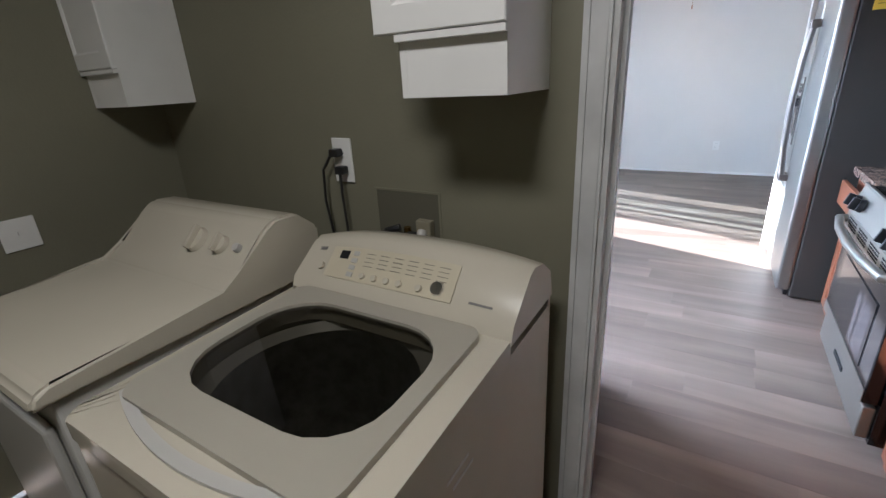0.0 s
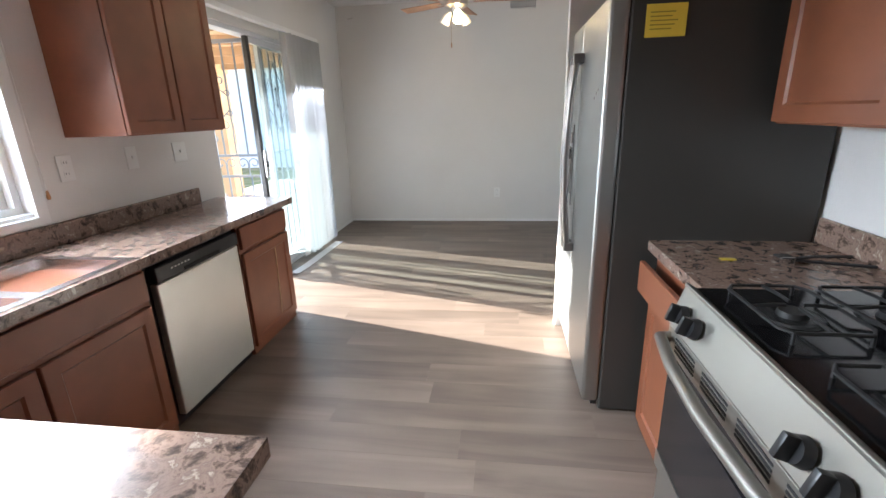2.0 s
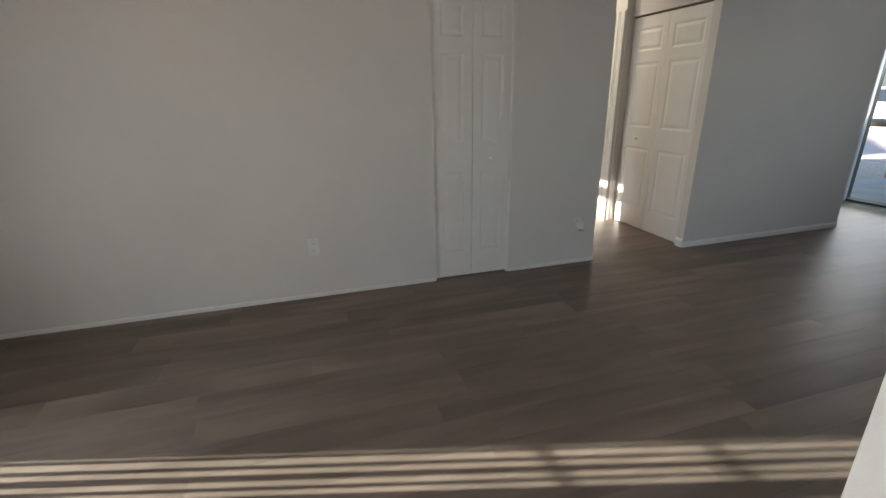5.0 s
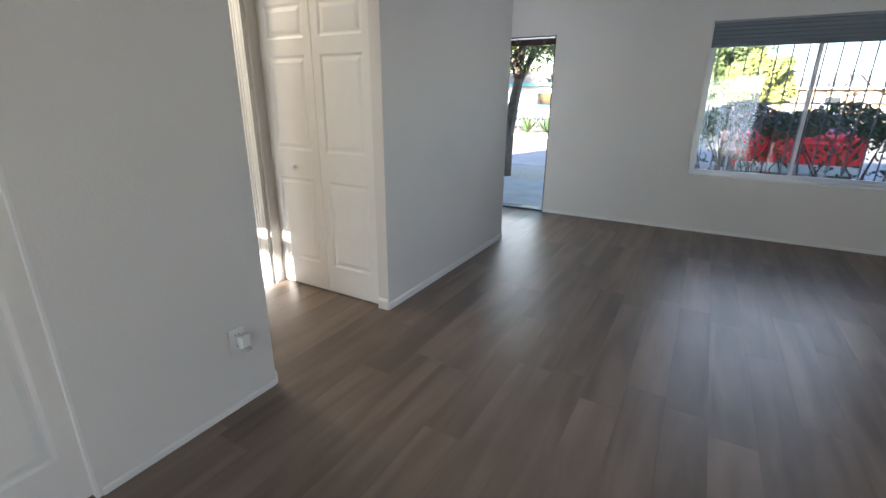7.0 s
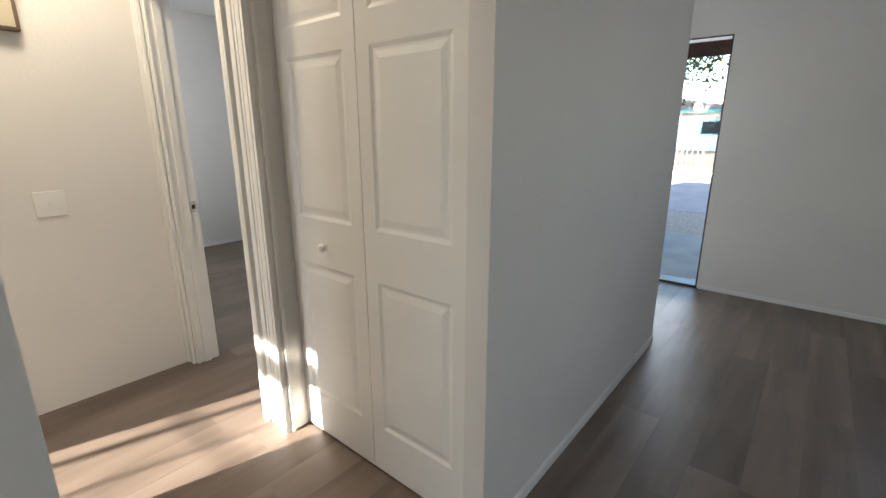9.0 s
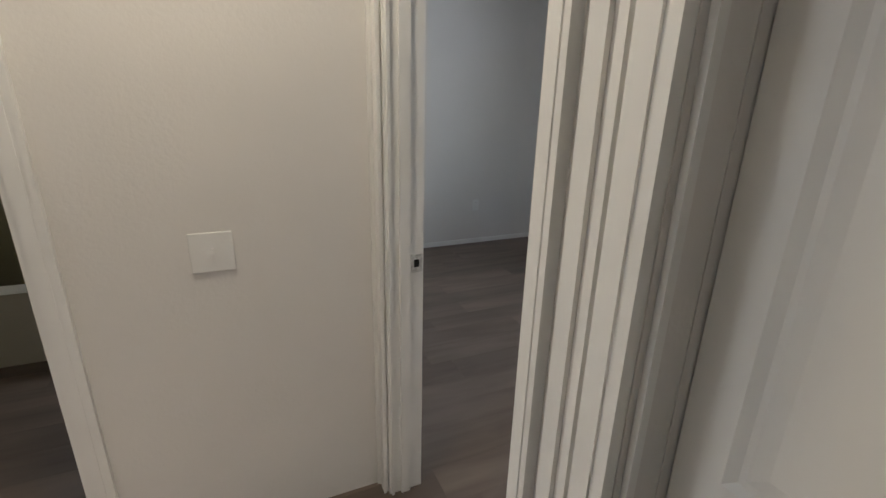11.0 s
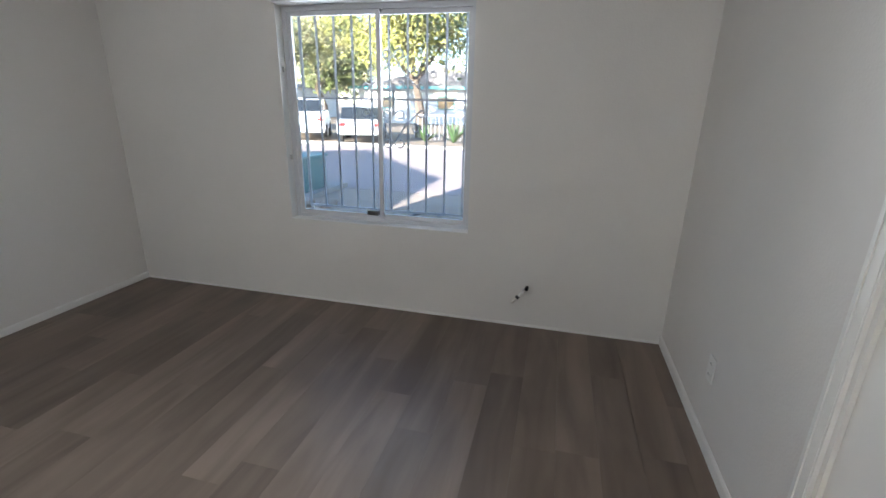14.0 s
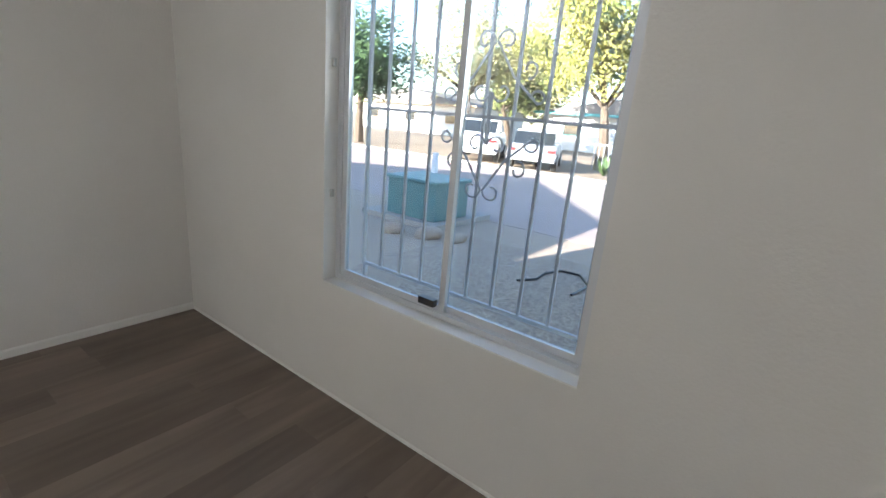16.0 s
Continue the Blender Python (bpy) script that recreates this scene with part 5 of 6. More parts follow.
for k, y in enumerate(ys):
    b = bmesh.new()
    ang = radians(5 + rng.uniform(-14, 14)) if 0 < k < 13 else radians(78)
    if k in (1, 2, 3):
        ang = radians(12 + rng.uniform(-8, 8))
    cur = []
    for j in range(5):
        u = (j / 4 - 0.5) * 0.085
        bow = 0.007 * (1 - (2 * j / 4 - 1) ** 2)
        cur.append((0.092 + u * math.cos(ang) - bow * math.sin(ang), y + u * math.sin(ang) + bow * math.cos(ang)))
    for z0, z1 in ((0.045, 2.075),):
        lo_ = [b.verts.new((p[0], p[1], z0)) for p in cur]
        hi_ = [b.verts.new((p[0], p[1], z1)) for p in cur]
        for j in range(4):
            b.faces.new((lo_[j], lo_[j + 1], hi_[j + 1], hi_[j]))
    part("vane", b, VANE, vb, smooth=True)


fv = thing("fallen_vane", (0.12, 4.1, 0), "white vinyl blind vane fallen and curled on the floor", "blind vane")
curve = [(0.175, 4.78, 0.004), (0.165, 4.4, 0.004), (0.155, 4.0, 0.004), (0.14, 3.78, 0.006)]
curve += [(0.135 - 0.012 * k, 3.72 - 0.085 * math.sin(math.pi * k / 8), 0.082 - 0.076 * math.cos(math.pi * k / 8)) for k in range(9)]
curve += [(0.03, 3.85, 0.145), (0.03, 4.05, 0.105), (0.05, 4.25, 0.06), (0.08, 4.45, 0.02)]
bm = bmesh.new()
prev = None
for x, y, z in curve:
    v = (bm.verts.new((x - 0.043, y - 0.008, z)), bm.verts.new((x + 0.043, y + 0.008, z)))
    if prev:
        bm.faces.new((prev[0], v[0], v[1], prev[1]))
    prev = v
part("strip", bm, VANE, fv, smooth=True)

# ---- ceiling fan, vent ----
FANW = mat("fan_blade_wood", (0.42, 0.22, 0.12), 0.4, noise_scale=8, amount=0.3)
fn = thing("ceiling_fan", (1.56, 4.66, 2.35), "ceiling fan with light wood blades and lit glass shades", "ceiling fan")
FX, FY = 1.56, 4.66
part("downrod", add_tube(bmesh.new(), [(FX, FY, 2.40), (FX, FY, CH)], 0.012, 10), NICKEL, fn, smooth=True)
part("canopy", add_tube(bmesh.new(), [(FX, FY, CH - 0.05), (FX, FY, CH)], [0.03, 0.065], 20), NICKEL, fn, smooth=True)
part("motor", add_tube(bmesh.new(), [(FX, FY, 2.28), (FX, FY, 2.30), (FX, FY, 2.37), (FX, FY, 2.41)], [0.07, 0.11, 0.11, 0.05], 24), NICKEL, fn, smooth=True)
for k in range(5):
    b = bmesh.new()
    add_box(b, 0.16, -0.06, -0.004, 0.62, 0.06, 0.004, 0.003)
    for v in b.verts:
        v.co.y *= 0.75 + 0.4 * (v.co.x - 0.16)
        v.co.z += v.co.y * 0.18
    b.transform(pose(FX, FY, 2.335, 0, 0, 72 * k + 8))
    bl = part("blade", b, FANW, fn)
    b = bmesh.new()
    add_box(b, 0.09, -0.015, -0.012, 0.2, 0.015, -0.006)
    b.transform(pose(FX, FY, 2.335, 0, 0, 72 * k + 8))
    part("bracket", b, NICKEL, bl)
part("light_hub", add_tube(bmesh.new(), [(FX, FY, 2.21), (FX, FY, 2.28)], [0.035, 0.05], 16), NICKEL, fn, smooth=True)
for k in range(3):
    a = radians(120 * k - 75)
    d = Vector((math.cos(a), math.sin(a), 0))
    p0 = Vector((FX, FY, 2.245)) + d * 0.05
    b = add_tube(bmesh.new(), [p0, p0 + d * 0.02 + Vector((0, 0, -0.01)), p0 + d * 0.05 + Vector((0, 0, -0.04)), p0 + d * 0.075 + Vector((0, 0, -0.085))], [0.015, 0.028, 0.042, 0.05], 16)
    part("shade", b, LAMP_WARM if k == 0 else mat("frosted_glass", (0.8, 0.78, 0.72), 0.3), fn, smooth=True)
part("pull_chain", add_tube(bmesh.new(), [(FX - 0.05, FY, 2.21), (FX - 0.05, FY, 1.99)], 0.0015, 5), BRASS, fn)
part("pull_knob", add_tube(bmesh.new(), [(FX - 0.05, FY, 1.95), (FX - 0.05, FY, 1.99)], 0.006, 8), FANW, fn, smooth=True)
vt = thing("wall_vent", (2.2, 5.80, 2.5), "white wall air vent with dark grid high on the dining wall", "vent")
box("vent_back", (2.06, 5.803, 2.47), (2.36, 5.809, 2.58), DARK, vt)
for i in range(13):
    box("slat", (2.06 + i * 0.0243, 5.798, 2.47), (2.068 + i * 0.0243, 5.8025, 2.58), TRIM, vt)
for i in range(5):
    box("slat", (2.06, 5.794, 2.47 + i * 0.0255), (2.36, 5.7975, 2.477 + i * 0.0255), TRIM, vt)

# ---- bathroom seen through its door ----
TILE = mat("olive_tile_wall", (0.30, 0.28, 0.17), 0.35, noise_scale=2, amount=0.1)
boxes("bathroom_wall", TILE, [(2.93, 8.03, 0, 2.97, 10.68, CH), (5.03, 8.03, 0, 5.08, 10.68, CH), (2.97, 10.2, 0, 5.03, 10.24, 1.70), (2.97, 10.2, 2.05, 5.03, 10.24, CH), (2.97, 10.2, 1.70, 3.45, 10.24, 2.05), (3.95, 10.2, 1.70, 5.03, 10.24, 2.05)], kind="structure")
tb = thing("bathtub", (3.9, 9.8, 0), "beige built-in bathtub with a plain apron", "bathtub")
boxes("apron", mat("tub_beige", (0.5, 0.47, 0.38), 0.3), [(2.97, 9.45, 0, 5.03, 9.52, 0.42), (2.97, 9.52, 0.36, 5.03, 9.6, 0.42)], tb)
box("rear_glow_pane", (3.45, 10.25, 1.70), (3.95, 10.26, 2.05), mat("bath_window_blue", (0.4, 0.45, 0.55), 0.5, emit=((0.45, 0.6, 0.9), 0.03)), tagged(new("bathroom_window"), "small frosted bathroom window high in the tiled wall", "window"))

# ---- outdoors ----
CONC = mat("concrete", (0.34, 0.31, 0.28), 0.85, noise_scale=3, amount=0.2, bump=0.1, bump_scale=40)
ROAD = mat("asphalt_dusty", (0.38, 0.29, 0.255), 0.9, noise_scale=2, amount=0.2, bump=0.1, bump_scale=80)
GRAVEL = mat("gravel", (0.45, 0.35, 0.26), 0.95, noise_scale=28, amount=0.6, second=(0.24, 0.17, 0.13), bump=0.8, bump_scale=45)
GRASS = mat("dry_grass", (0.14, 0.17, 0.035), 0.95, noise_scale=3.5, amount=0.6, second=(0.32, 0.24, 0.14))
STUCCO = mat("white_stucco", (0.72, 0.72, 0.72), 0.8, noise_scale=4, amount=0.08)
TAN = mat("tan_stucco", (0.50, 0.33, 0.19), 0.8, noise_scale=4, amount=0.15)
FENCEW = mat("white_block", (0.50, 0.52, 0.58), 0.8, noise_scale=3, amount=0.12)
TEAL = mat("teal_trim", (0.05, 0.32, 0.33), 0.5)
ROOFM = mat("roof_shingle", (0.20, 0.18, 0.17), 0.9, noise_scale=12, amount=0.3)
LEAF = mat("leaf_yellow_green", (0.40, 0.36, 0.09), 0.7, noise_scale=1.2, amount=0.5, second=(0.20, 0.22, 0.06))
LEAFP = mat("leaf_pale_tan", (0.42, 0.37, 0.20), 0.7, noise_scale=1.2, amount=0.4, second=(0.26, 0.26, 0.11))
LEAFM = mat("leaf_olive_green", (0.15, 0.18, 0.05), 0.7, noise_scale=1.2, amount=0.5)
LEAFD = mat("leaf_dark_green", (0.06, 0.11, 0.035), 0.6, noise_scale=1.5, amount=0.5)
BARK = mat("bark", (0.12, 0.085, 0.06), 0.9, noise_scale=10, amount=0.4, bump=0.5, bump_scale=25)
TYRE = mat("tyre_rubber", (0.02, 0.02, 0.02), 0.8)
CARGL = mat("car_glass", (0.02, 0.025, 0.03), 0.08)

box("porch_slab", (8.58, 4.6, -0.14), (10.9, 7.6, -0.03), CONC, kind="structure")
box("road", (13.4, -60, -0.139), (21.5, 60, -0.128), ROAD, kind="structure")
box("kerb", (21.5, -60, -0.14), (21.7, 60, -0.02), CONC, kind="structure")
box("gravel_yard", (8.6, -20, -0.1395), (13.4, 40, -0.133), GRAVEL, kind="structure")
box("patio_slab", (-3.3, -0.5, -0.14), (-0.15, 10.0, -0.03), CONC, kind="structure")
box("back_lawn", (-9.8, -8, -0.1395), (-3.3, 20, -0.134), GRASS, kind="structure")
# patio cover with rafters, post, beam
pc = thing("patio_cover", (-1.6, 3.0, 2.2), "tan painted patio cover with rafters, beam and posts", "patio cover")
box("deck", (-3.05, -0.8, 2.30), (-0.15, 8.2, 2.36), TAN, pc)
box("beam", (-3.05, -0.8, 2.13), (-2.93, 8.2, 2.30), TAN, pc)
for k in range(11):
    box("rafter", (-2.93, -0.6 + k * 0.86, 2.19), (-0.15, -0.55 + k * 0.86, 2.30), TAN, pc)
for y in (-0.3, 7.9):
    box("post", (-3.09, y - 0.14, -0.03), (-2.87, y + 0.14, 2.13), TAN, pc)
# roof over the house
rf = thing("house_roof", (4.2, 4, 2.7), "low-pitched shingle roof of the house with wide eaves", "roof")
bm = add_prism(bmesh.new(), [(-0.5, CH + 0.1), (8.9, CH + 0.1), (8.9, CH + 0.14), (4.3, CH + 0.4), (-0.5, CH + 0.14)], "y", -3.0, 10.85)
part("slope", bm, ROOFM, rf)
pr = thing("porch_roof", (9.7, 6.1, 2.3), "brown timber porch roof over the front step", "porch roof")
box("deck", (8.9, 4.6, 2.42), (10.9, 7.6, 2.47), ROOFM, pr)
box("fascia", (10.9, 4.6, 2.24), (10.95, 7.6, 2.47), mat("brown_timber", (0.13, 0.06, 0.045), 0.7, noise_scale=6, amount=0.3), pr)
for y in (4.68, 7.46):
    box("post", (10.78, y, -0.03), (10.88, y + 0.1, 2.42), TAN, pr)
# back fence with gate
fc = thing("block_fence", (-9.9, 5, 0), "white painted block fence behind the back yard", "fence")
box("panel", (-10.0, -8, -0.14), (-9.85, 10.6, 1.75), FENCEW, fc)
box("panel", (-10.0, 12.4, -0.14), (-9.85, 24, 1.75), FENCEW, fc)
bg = thing("yard_gate", (-9.9, 11.5, 0), "white panel yard gate with a dark frame", "gate")
box("gate_board", (-9.93, 10.68, 0.0), (-9.90, 11.48, 1.7), FENCEW, bg)
box("gate_board", (-9.93, 11.56, 0.0), (-9.90, 12.34, 1.7), FENCEW, bg)
for y in (10.64, 11.52, 12.37):
    box("gate_post", (-9.96, y - 0.035, -0.14), (-9.84, y + 0.035, 1.78), BLACK, bg)
box("gate_rail", (-9.88, 10.68, 1.5), (-9.84, 12.34, 1.54), BLACK, bg)


def tree(name, x, y, h, r, label, leaf, seed, count=1500, trunk_r=0.16, low=0.45, leaf_size=0.14, stems=1):
    """A tapered trunk with limbs and a ragged crown of small leaves."""
    rg = random.Random(seed)
    t = thing(name, (x, y, -0.14), label, "tree")
    bm = bmesh.new()
    ends = []
    for s in range(stems):
        lean = Vector((rg.uniform(-0.12, 0.12), rg.uniform(-0.3, 0.3) if stems > 1 else rg.uniform(-0.08, 0.08), 0))
        top = Vector((x, y, -0.14)) + lean * h + Vector((0, 0, h * low))
        add_tube(bm, [(x, y, -0.16), (x + lean.x, y + lean.y, h * low * 0.4), top], [trunk_r * 1.3, trunk_r, trunk_r * 0.7], 8)
        for k in range(6):
            a = rg.uniform(0, 2 * math.pi)
            e = top + Vector((math.cos(a) * r * rg.uniform(0.4, 0.85), math.sin(a) * r * rg.uniform(0.4, 0.85), h * (1 - low) * rg.uniform(0.2, 0.75)))
            m_ = (top + e) / 2 + Vector((0, 0, 0.25))
            add_tube(bm, [top - Vector((0, 0, 0.1)), m_, e], [trunk_r * 0.5, trunk_r * 0.3, trunk_r * 0.08], 6)
            ends += [m_, e]
    part("trunk", bm, BARK, t, smooth=True)
    vs, fs = [], []
    blobs = [(e, r * rg.uniform(0.22, 0.42)) for e in ends for _ in range(2)]
    for _ in range(16):
        a, q = rg.uniform(0, 2 * math.pi), rg.uniform(0.1, 0.8)
        blobs.append((Vector((x + math.cos(a) * r * q, y + math.sin(a) * r * q, h * (low + (1 - low) * rg.uniform(0.15, 0.9)) - 0.14)), r * rg.uniform(0.18, 0.36)))
    for i in range(count):
        c, br = blobs[rg.randrange(len(blobs))]
        d = Vector((rg.gauss(0, 1), rg.gauss(0, 1), rg.gauss(0, 0.8))).normalized() * br * rg.random() ** 0.45
        p = c + d
        s = leaf_size * rg.uniform(0.6, 1.4)
        u = Vector((rg.gauss(0, 1), rg.gauss(0, 1), rg.gauss(0, 1))).normalized()
        w = u.orthogonal().normalized() * s * 0.45
        n0 = len(vs)
        vs += [p - u * s, p + w, p + u * s, p - w]
        fs.append((n0, n0 + 1, n0 + 2, n0 + 3))
    me = bpy.data.meshes.new("crown")
    me.from_pydata([tuple(v) for v in vs], [], fs)
    me.materials.append(leaf)
    ob = new("crown", me)
    ob.parent = t
    ob.matrix_parent_inverse = Matrix.Translation(t.location).inverted()
    return t


tree("yard_tree", 11.7, 7.7, 4.6, 1.9, "street-side tree with a forked trunk and thin green crown", LEAFM, 3, 9000, 0.13, 0.42, 0.045, 2)
tree("palo_verde", 27.5, 21.5, 8.5, 4.6, "large thin-leaved tree across the street", LEAFP, 5, 16000, 0.22, 0.35, 0.09)
tree("palo_verde", 27.0, 14.0, 9.0, 4.6, "yellow-green tree beside the white house", LEAF, 6, 20000, 0.22, 0.3, 0.11)
tree("shade_tree", 24.0, 26.0, 6.5, 3.4, "shade tree across the street near the parked cars", LEAFD, 7, 9000, 0.2, 0.35, 0.13)
tree("shade_tree", 32.0, 36.0, 9.0, 5.0, "tall green tree at the far end of the street", LEAFD, 8, 9000, 0.3, 0.3, 0.2)
tree("shade_tree", 26.0, 2.6, 3.5, 1.5, "rounded yellow-green tree beyond the hedge", LEAF, 9, 9000, 0.2, 0.4, 0.12)
tree("distant_tree", 40.0, 26.0, 9.0, 4.5, "pale green tree behind the white house", LEAFM, 21, 9000, 0.25, 0.3, 0.2)
tree("distant_tree", 54.0, 34.0, 12.0, 7.0, "tall pale tree far down the street", LEAFP, 22, 8000, 0.3, 0.25, 0.32)
tree("distant_tree", 56.0, 6.0, 8.0, 6.0, "broad olive tree behind the houses", LEAFM, 23, 8000, 0.3, 0.25, 0.3)
tree("back_tree", -14.5, 18.5, 4.2, 2.6, "bushy green tree behind the block fence", LEAF, 10, 9000, 0.2, 0.35, 0.11)


def house(name, x0, y0, x1, y1, h, label, wall_m, trim_m):
    t = thing(name, ((x0 + x1) / 2, (y0 + y1) / 2, 0), label, "house")
    box("wall", (x0, y0, -0.14), (x1, y1, h), wall_m, t)
    xm = (x0 + x1) / 2
    bm = add_prism(bmesh.new(), [(y0 - 0.6, h), (y1 + 0.6, h), ((y0 + y1) / 2, h + 1.5)], "x", x0 - 0.7, x1 + 0.7)
    part("roof", bm, ROOFM, t)
    box("fascia", (x0 - 0.74, y0 - 0.6, h - 0.08), (x0 - 0.7, y1 + 0.6, h + 0.12), trim_m, t)
    for k in range(3):
        y = y0 + (y1 - y0) * (k + 0.5) / 3
        w = box("window_frame", (x0 - 0.06, y - 0.7, 1.0), (x0, y + 0.7, 2.0), trim_m, t)
        box("pane", (x0 - 0.08, y - 0.62, 1.08), (x0 - 0.061, y + 0.62, 1.92), CARGL, w)
    return t


house("white_house", 42.0, 9.0, 50.0, 24.0, 2.6, "single-storey white house with teal trim across the street", STUCCO, TEAL)
house("tan_house", 62.0, -14.0, 72.0, 2.0, 2.7, "single-storey tan house with a brown roof across the street", TAN, STUCCO)
house("far_house", 44.0, 32.0, 54.0, 48.0, 2.7, "pale single-storey house further along the street", STUCCO, TAN)

# unseen block, added to throw the far shadow band across the gravel
house("shade_caster_house", -7.0, 13.4, 4.0, 23.0, 2.9, "unseen pale house block added to cast a shadow over the front yard", STUCCO, TAN)


def car(name, x, y, heading, colour, label, length=4.6, suv=False, deck=0.0):
    t = tagged(new(name), label, "car")
    paint = mat(name + "_paint", colour, 0.25)
    h = 0.25 if suv else 0.0
    L = length / 2
    body = [(-L, 0.35), (-L, 0.78 + h * 0.5 + deck), (-L + 0.15, 0.92 + h + deck), (-L + 0.6, 0.95 + h + deck), (L - 1.3, 0.95 + h + deck), (L - 0.15, 0.80 + h * 0.5), (L, 0.6), (L, 0.35)]
    b = add_prism(bmesh.new(), body, "y", -0.88, 0.88)
    bmesh.ops.bevel(b, geom=b.edges[:], offset=0.05, segments=2, affect="EDGES")
    part("body", b, paint, t, smooth=True)
    cab = [(-L + 0.35, 0.95 + h), (-L + 0.85, 1.38 + h - deck), (L - 2.2, 1.42 + h - deck), (L - 1.35, 0.95 + h)]
    b = add_prism(bmesh.new(), cab, "y", -0.74, 0.74)
    part("greenhouse", b, CARGL, t)
    b = add_prism(bmesh.new(), [(-L + 0.83, 1.385 + h - deck), (-L + 0.95, 1.44 + h - deck), (L - 2.3, 1.47 + h - deck), (L - 2.18, 1.425 + h - deck)], "y", -0.72, 0.72)
    part("roof", b, paint, t)
    for sx in (-L + 0.85, L - 0.9):
        for sy in (-0.82, 0.82):
            b = bmesh.new()
            bmesh.ops.create_cone(b, cap_ends=True, segments=20, radius1=0.32, radius2=0.32, depth=0.2, matrix=pose(sx, sy, 0.32, 90))
            w = part("wheel", b, TYRE, t, smooth=True)
            b = bmesh.new()
            bmesh.ops.create_cone(b, cap_ends=True, segments=16, radius1=0.19, radius2=0.17, depth=0.02, matrix=pose(sx, sy + math.copysign(0.11, sy), 0.32, 90))
            part("rim", b, GREYP, w, smooth=True)
    for sy in (-0.7, 0.7):
        part("tail_light", add_box(bmesh.new(), -L - 0.02, sy - 0.14, 0.68 + h * 0.5, -L + 0.03, sy + 0.14, 0.8 + h * 0.5, 0.01), mat("tail_red", (0.5, 0.02, 0.02), 0.3), t)
        part("headlight", add_box(bmesh.new(), L - 0.06, sy - 0.14, 0.58, L + 0.012, sy + 0.14, 0.7, 0.01), GREYP, t)
    part("bumper", add_box(bmesh.new(), -L - 0.05, -0.85, 0.36, -L + 0.01, 0.85, 0.52, 0.02), GREYP, t)
    t.matrix_world = pose(x, y, -0.139, 0, 0, heading)
    return t


car("white_suv", 24.6, 18.6, 25, (0.72, 0.72, 0.72), "white SUV parked across the street, seen from behind", suv=True)
car("silver_sedan", 24.4, 15.8, 20, (0.42, 0.43, 0.45), "silver sedan parked across the street beside the SUV")
car("red_car", 14.6, 2.85, 2, (0.65, 0.02, 0.02), "bright red car parked in the drive behind the hedge", length=4.3, deck=0.13)

# iron fence, agaves before the white house
ff = thing("iron_fence", (24, 11.6, 0), "low dark iron fence before the white house", "fence")
for k in range(26):
    box("picket", (26.0, 9.0 + k * 0.2, -0.14), (26.03, 9.03 + k * 0.2, 1.0), IRONG, ff)
box("fence_rail", (25.98, 9.0, 0.92), (25.995, 14.1, 0.97), IRONG, ff)


def agave(x, y, s, seed):
    rg = random.Random(seed)
    t = thing("agave", (x, y, -0.14), "grey-green agave with long pointed leaves in the yard", "plant")
    m_ = LEAFD if seed % 2 else GRASS
    for k in range(16):
        a, e = 2 * math.pi * k / 16 + rg.uniform(-0.2, 0.2), rg.uniform(0.5, 1.3)
        d = Vector((math.cos(a) * math.cos(e), math.sin(a) * math.cos(e), math.sin(e)))
        q = Vector((x, y, -0.14))
        b = bmesh.new()
        w = Vector((-math.sin(a), math.cos(a), 0)) * 0.07 * s
        p = [q - w * 0.6, q + w * 0.6, q + d * s * 0.5 + w, q + d * s * 0.5 - w, q + d * s]
        v = [b.verts.new(i) for i in p]
        b.faces.new((v[0], v[1], v[2], v[3]))
        b.faces.new((v[3], v[2], v[4]))
        part("leaf", b, m_, t)


agave(24.6, 11.8, 1.0, 1)
agave(24.9, 10.9, 0.9, 3)
agave(24.5, 13.0, 0.8, 5)

# utility cabinet on its pad, bollard, hose
tr = thing("utility_cabinet", (13.1, 12.4, 0), "teal metal utility cabinet on a concrete pad by the road", "utility cabinet")
box("pad", (12.4, 11.7, -0.14), (13.9, 13.2, -0.05), CONC, tr)
box("cabinet_body", (12.55, 11.85, -0.05), (13.4, 12.8, 0.50), mat("teal_grey_metal", (0.08, 0.19, 0.19), 0.5, noise_scale=3, amount=0.15), tr, bevel=0.02)
box("cabinet_lid", (12.52, 11.82, 0.50), (13.43, 12.83, 0.55), mat("teal_lid", (0.10, 0.22, 0.22), 0.5), tr, bevel=0.015)
box("marker_post", (13.35, 12.45, -0.14), (13.43, 12.53, 0.85), STUCCO, tagged(new("street_marker"), "slim white marker post behind the utility cabinet", "post"))
tr.location += Vector((-0.36, -0.35, 0))
for k, (x, y, s) in enumerate(((11.75, 11.25, 0.18), (11.55, 11.7, 0.14), (11.9, 10.9, 0.15))):
    b = bmesh.new()
    bmesh.ops.create_icosphere(b, subdivisions=2, radius=s, matrix=Matrix.Translation((x, y, -0.1)) @ Matrix.Diagonal((1.2, 1, 0.6, 1)))
    for v in b.verts:
        v.co += Vector(noise.noise_vector(v.co * 5)) * 0.06
    tagged(part("boulder", b, GRAVEL, None, "rounded desert boulder near the utility cabinet", smooth=True), category="boulder")

gh = thing("garden_hose", (11.6, 9.35, -0.13), "dark garden hose lying in a loop on the gravel", "hose")
part("hose_coil", add_tube(bmesh.new(), [(11.15, 9.55, -0.12), (11.35, 9.43, -0.12), (11.6, 9.45, -0.12), (11.85, 9.36, -0.12), (11.88, 9.15, -0.12), (11.6, 8.95, -0.12), (11.2, 8.98, -0.12)], 0.014, 7), BLACK, gh, smooth=True)

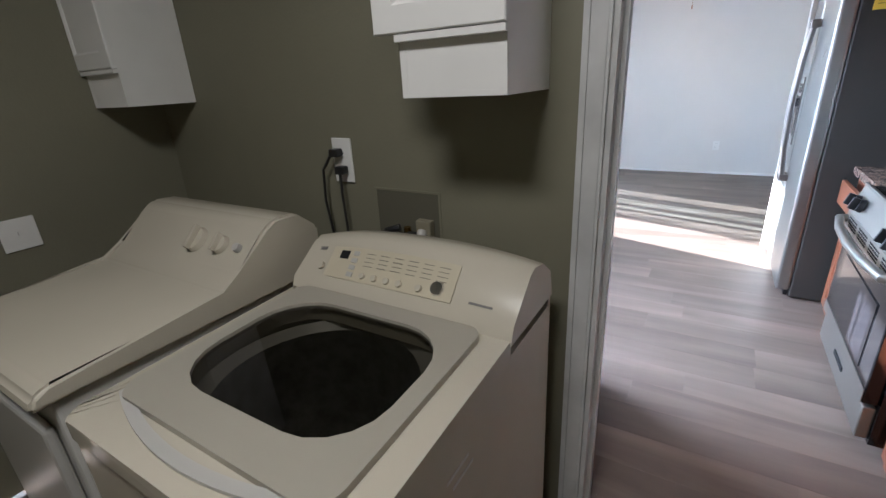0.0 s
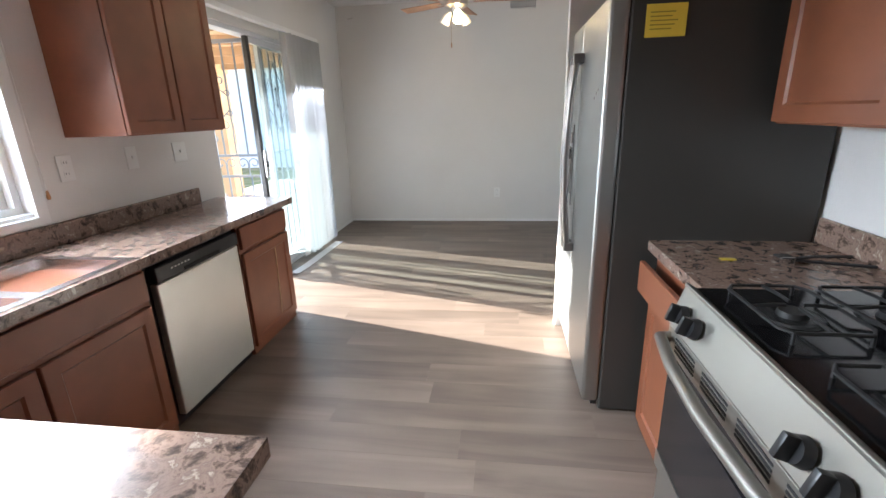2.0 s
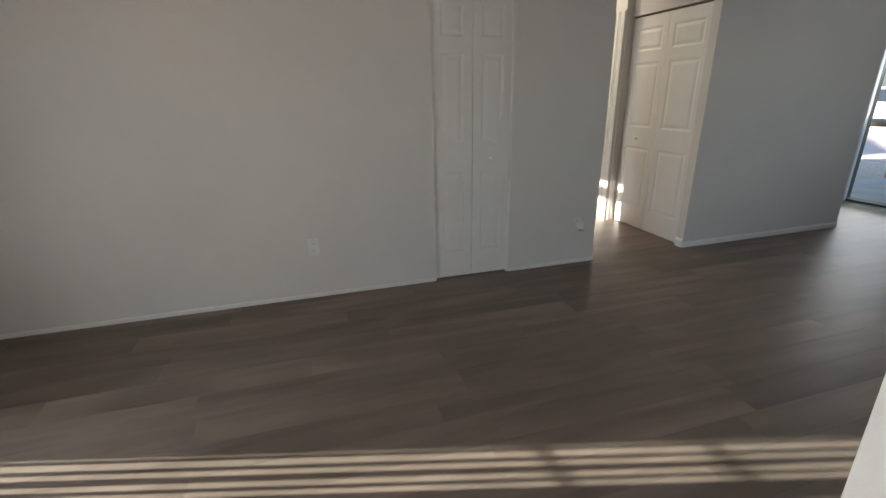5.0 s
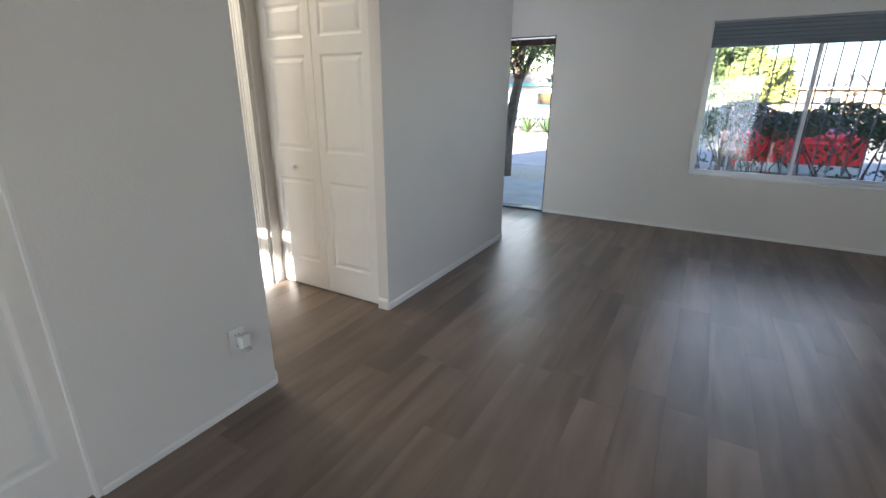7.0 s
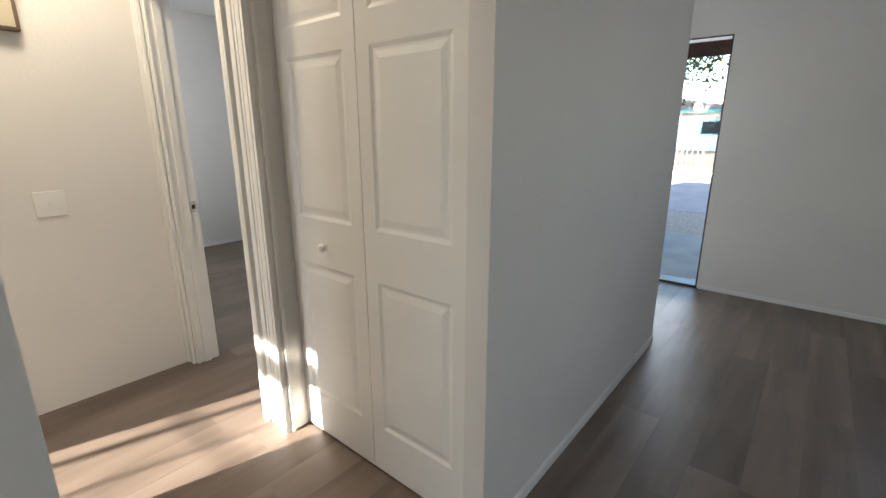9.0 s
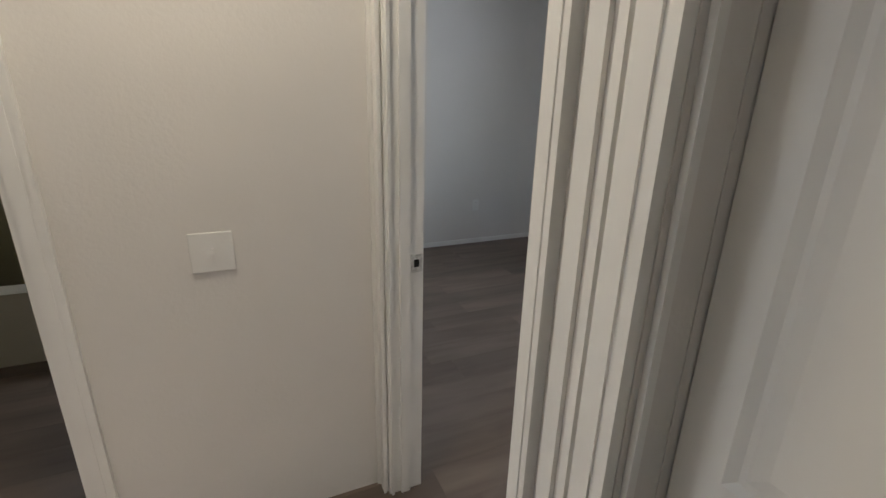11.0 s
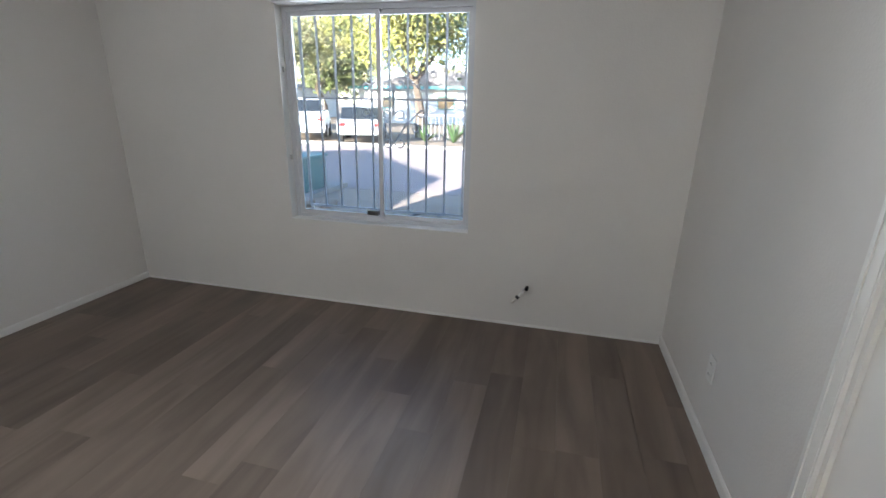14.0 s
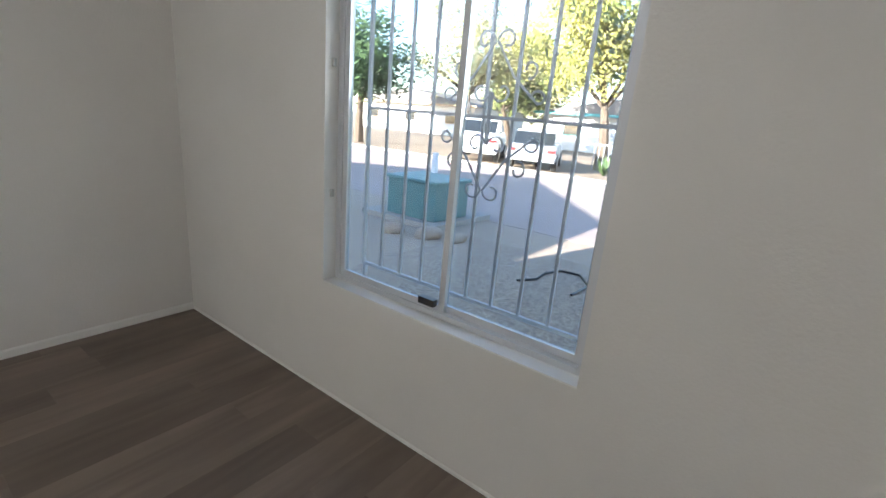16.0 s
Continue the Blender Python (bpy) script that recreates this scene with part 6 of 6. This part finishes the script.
# hedge under the living room window
hd = thing("hedge", (9.5, 3.3, 0), "leafy dark green hedge outside the living room window", "hedge")
rg = random.Random(12)
bm = bmesh.new()
for k in range(44):
    y = 1.4 + k * 0.085
    add_tube(bm, [(9.4 + rg.uniform(-0.1, 0.1), y, -0.14), (9.4 + rg.uniform(-0.2, 0.2), y + rg.uniform(-0.2, 0.2), 0.6), (9.4 + rg.uniform(-0.25, 0.25), y + rg.uniform(-0.35, 0.35), 1.2)], [0.014, 0.01, 0.004], 5)
part("stems", bm, BARK, hd)
vs, fs = [], []
for i in range(9000):
    z = rg.uniform(0.1, 1.3) if i % 3 else rg.uniform(1.02, 1.31)
    if z < 0.85 and noise.noise(Vector((z * 3, i % 97 * 0.1, 0))) < 0.02 and rg.random() < 0.85:
        continue
    if z < 0.98 and rg.random() < 0.62:
        continue
    y = rg.uniform(1.2, 5.1)
    p = Vector((9.4 + rg.gauss(0, 0.14), y, z + 0.06 * math.sin(y * 7)))
    s = rg.uniform(0.02, 0.042)
    u = Vector((rg.gauss(0, 1), rg.gauss(0, 1), rg.gauss(0, 1))).normalized()
    w = u.orthogonal().normalized() * s * 0.6
    n0 = len(vs)
    vs += [tuple(p - u * s), tuple(p + w), tuple(p + u * s), tuple(p - w)]
    fs.append((n0, n0 + 1, n0 + 2, n0 + 3))
me = bpy.data.meshes.new("foliage")
me.from_pydata(vs, [], fs)
me.materials.append(LEAFD)
ob = new("foliage", me)
ob.parent = hd
ob.matrix_parent_inverse = Matrix.Translation(hd.location).inverted()
tagged(ob, kind="stuff")

# ---- floor planks, laid one by one ----
def plank(w, l):
    b = bmesh.new()
    add_box(b, 0, 0, -0.012, l, w, 0.0, 0.0004, 1)
    me = bpy.data.meshes.new("plank")
    b.to_mesh(me)
    b.free()
    me.materials.append(PLANK)
    return me


fl = bpy.data.objects["floor"]
PW, PL = 0.1796, 1.219
full = plank(PW, PL)
rg = random.Random(2)
y = -2.72
while y < 10.68:
    x0 = -0.15 - rg.uniform(0, PL)
    while x0 < 8.58:
        a, b_ = max(x0, -0.15), min(x0 + PL - 0.0003, 8.44 if not 5.8 < y < 6.7 else 8.58)
        if b_ - a > 0.02:
            me = full if (a == x0 and b_ > x0 + PL - 0.002) else plank(PW, b_ - a)
            ob = bpy.data.objects.new("plank", me)
            scene.collection.objects.link(ob)
            ob.location = (a, y, 0.0)
            ob.parent = fl
        x0 += PL
    y += PW + 0.0002
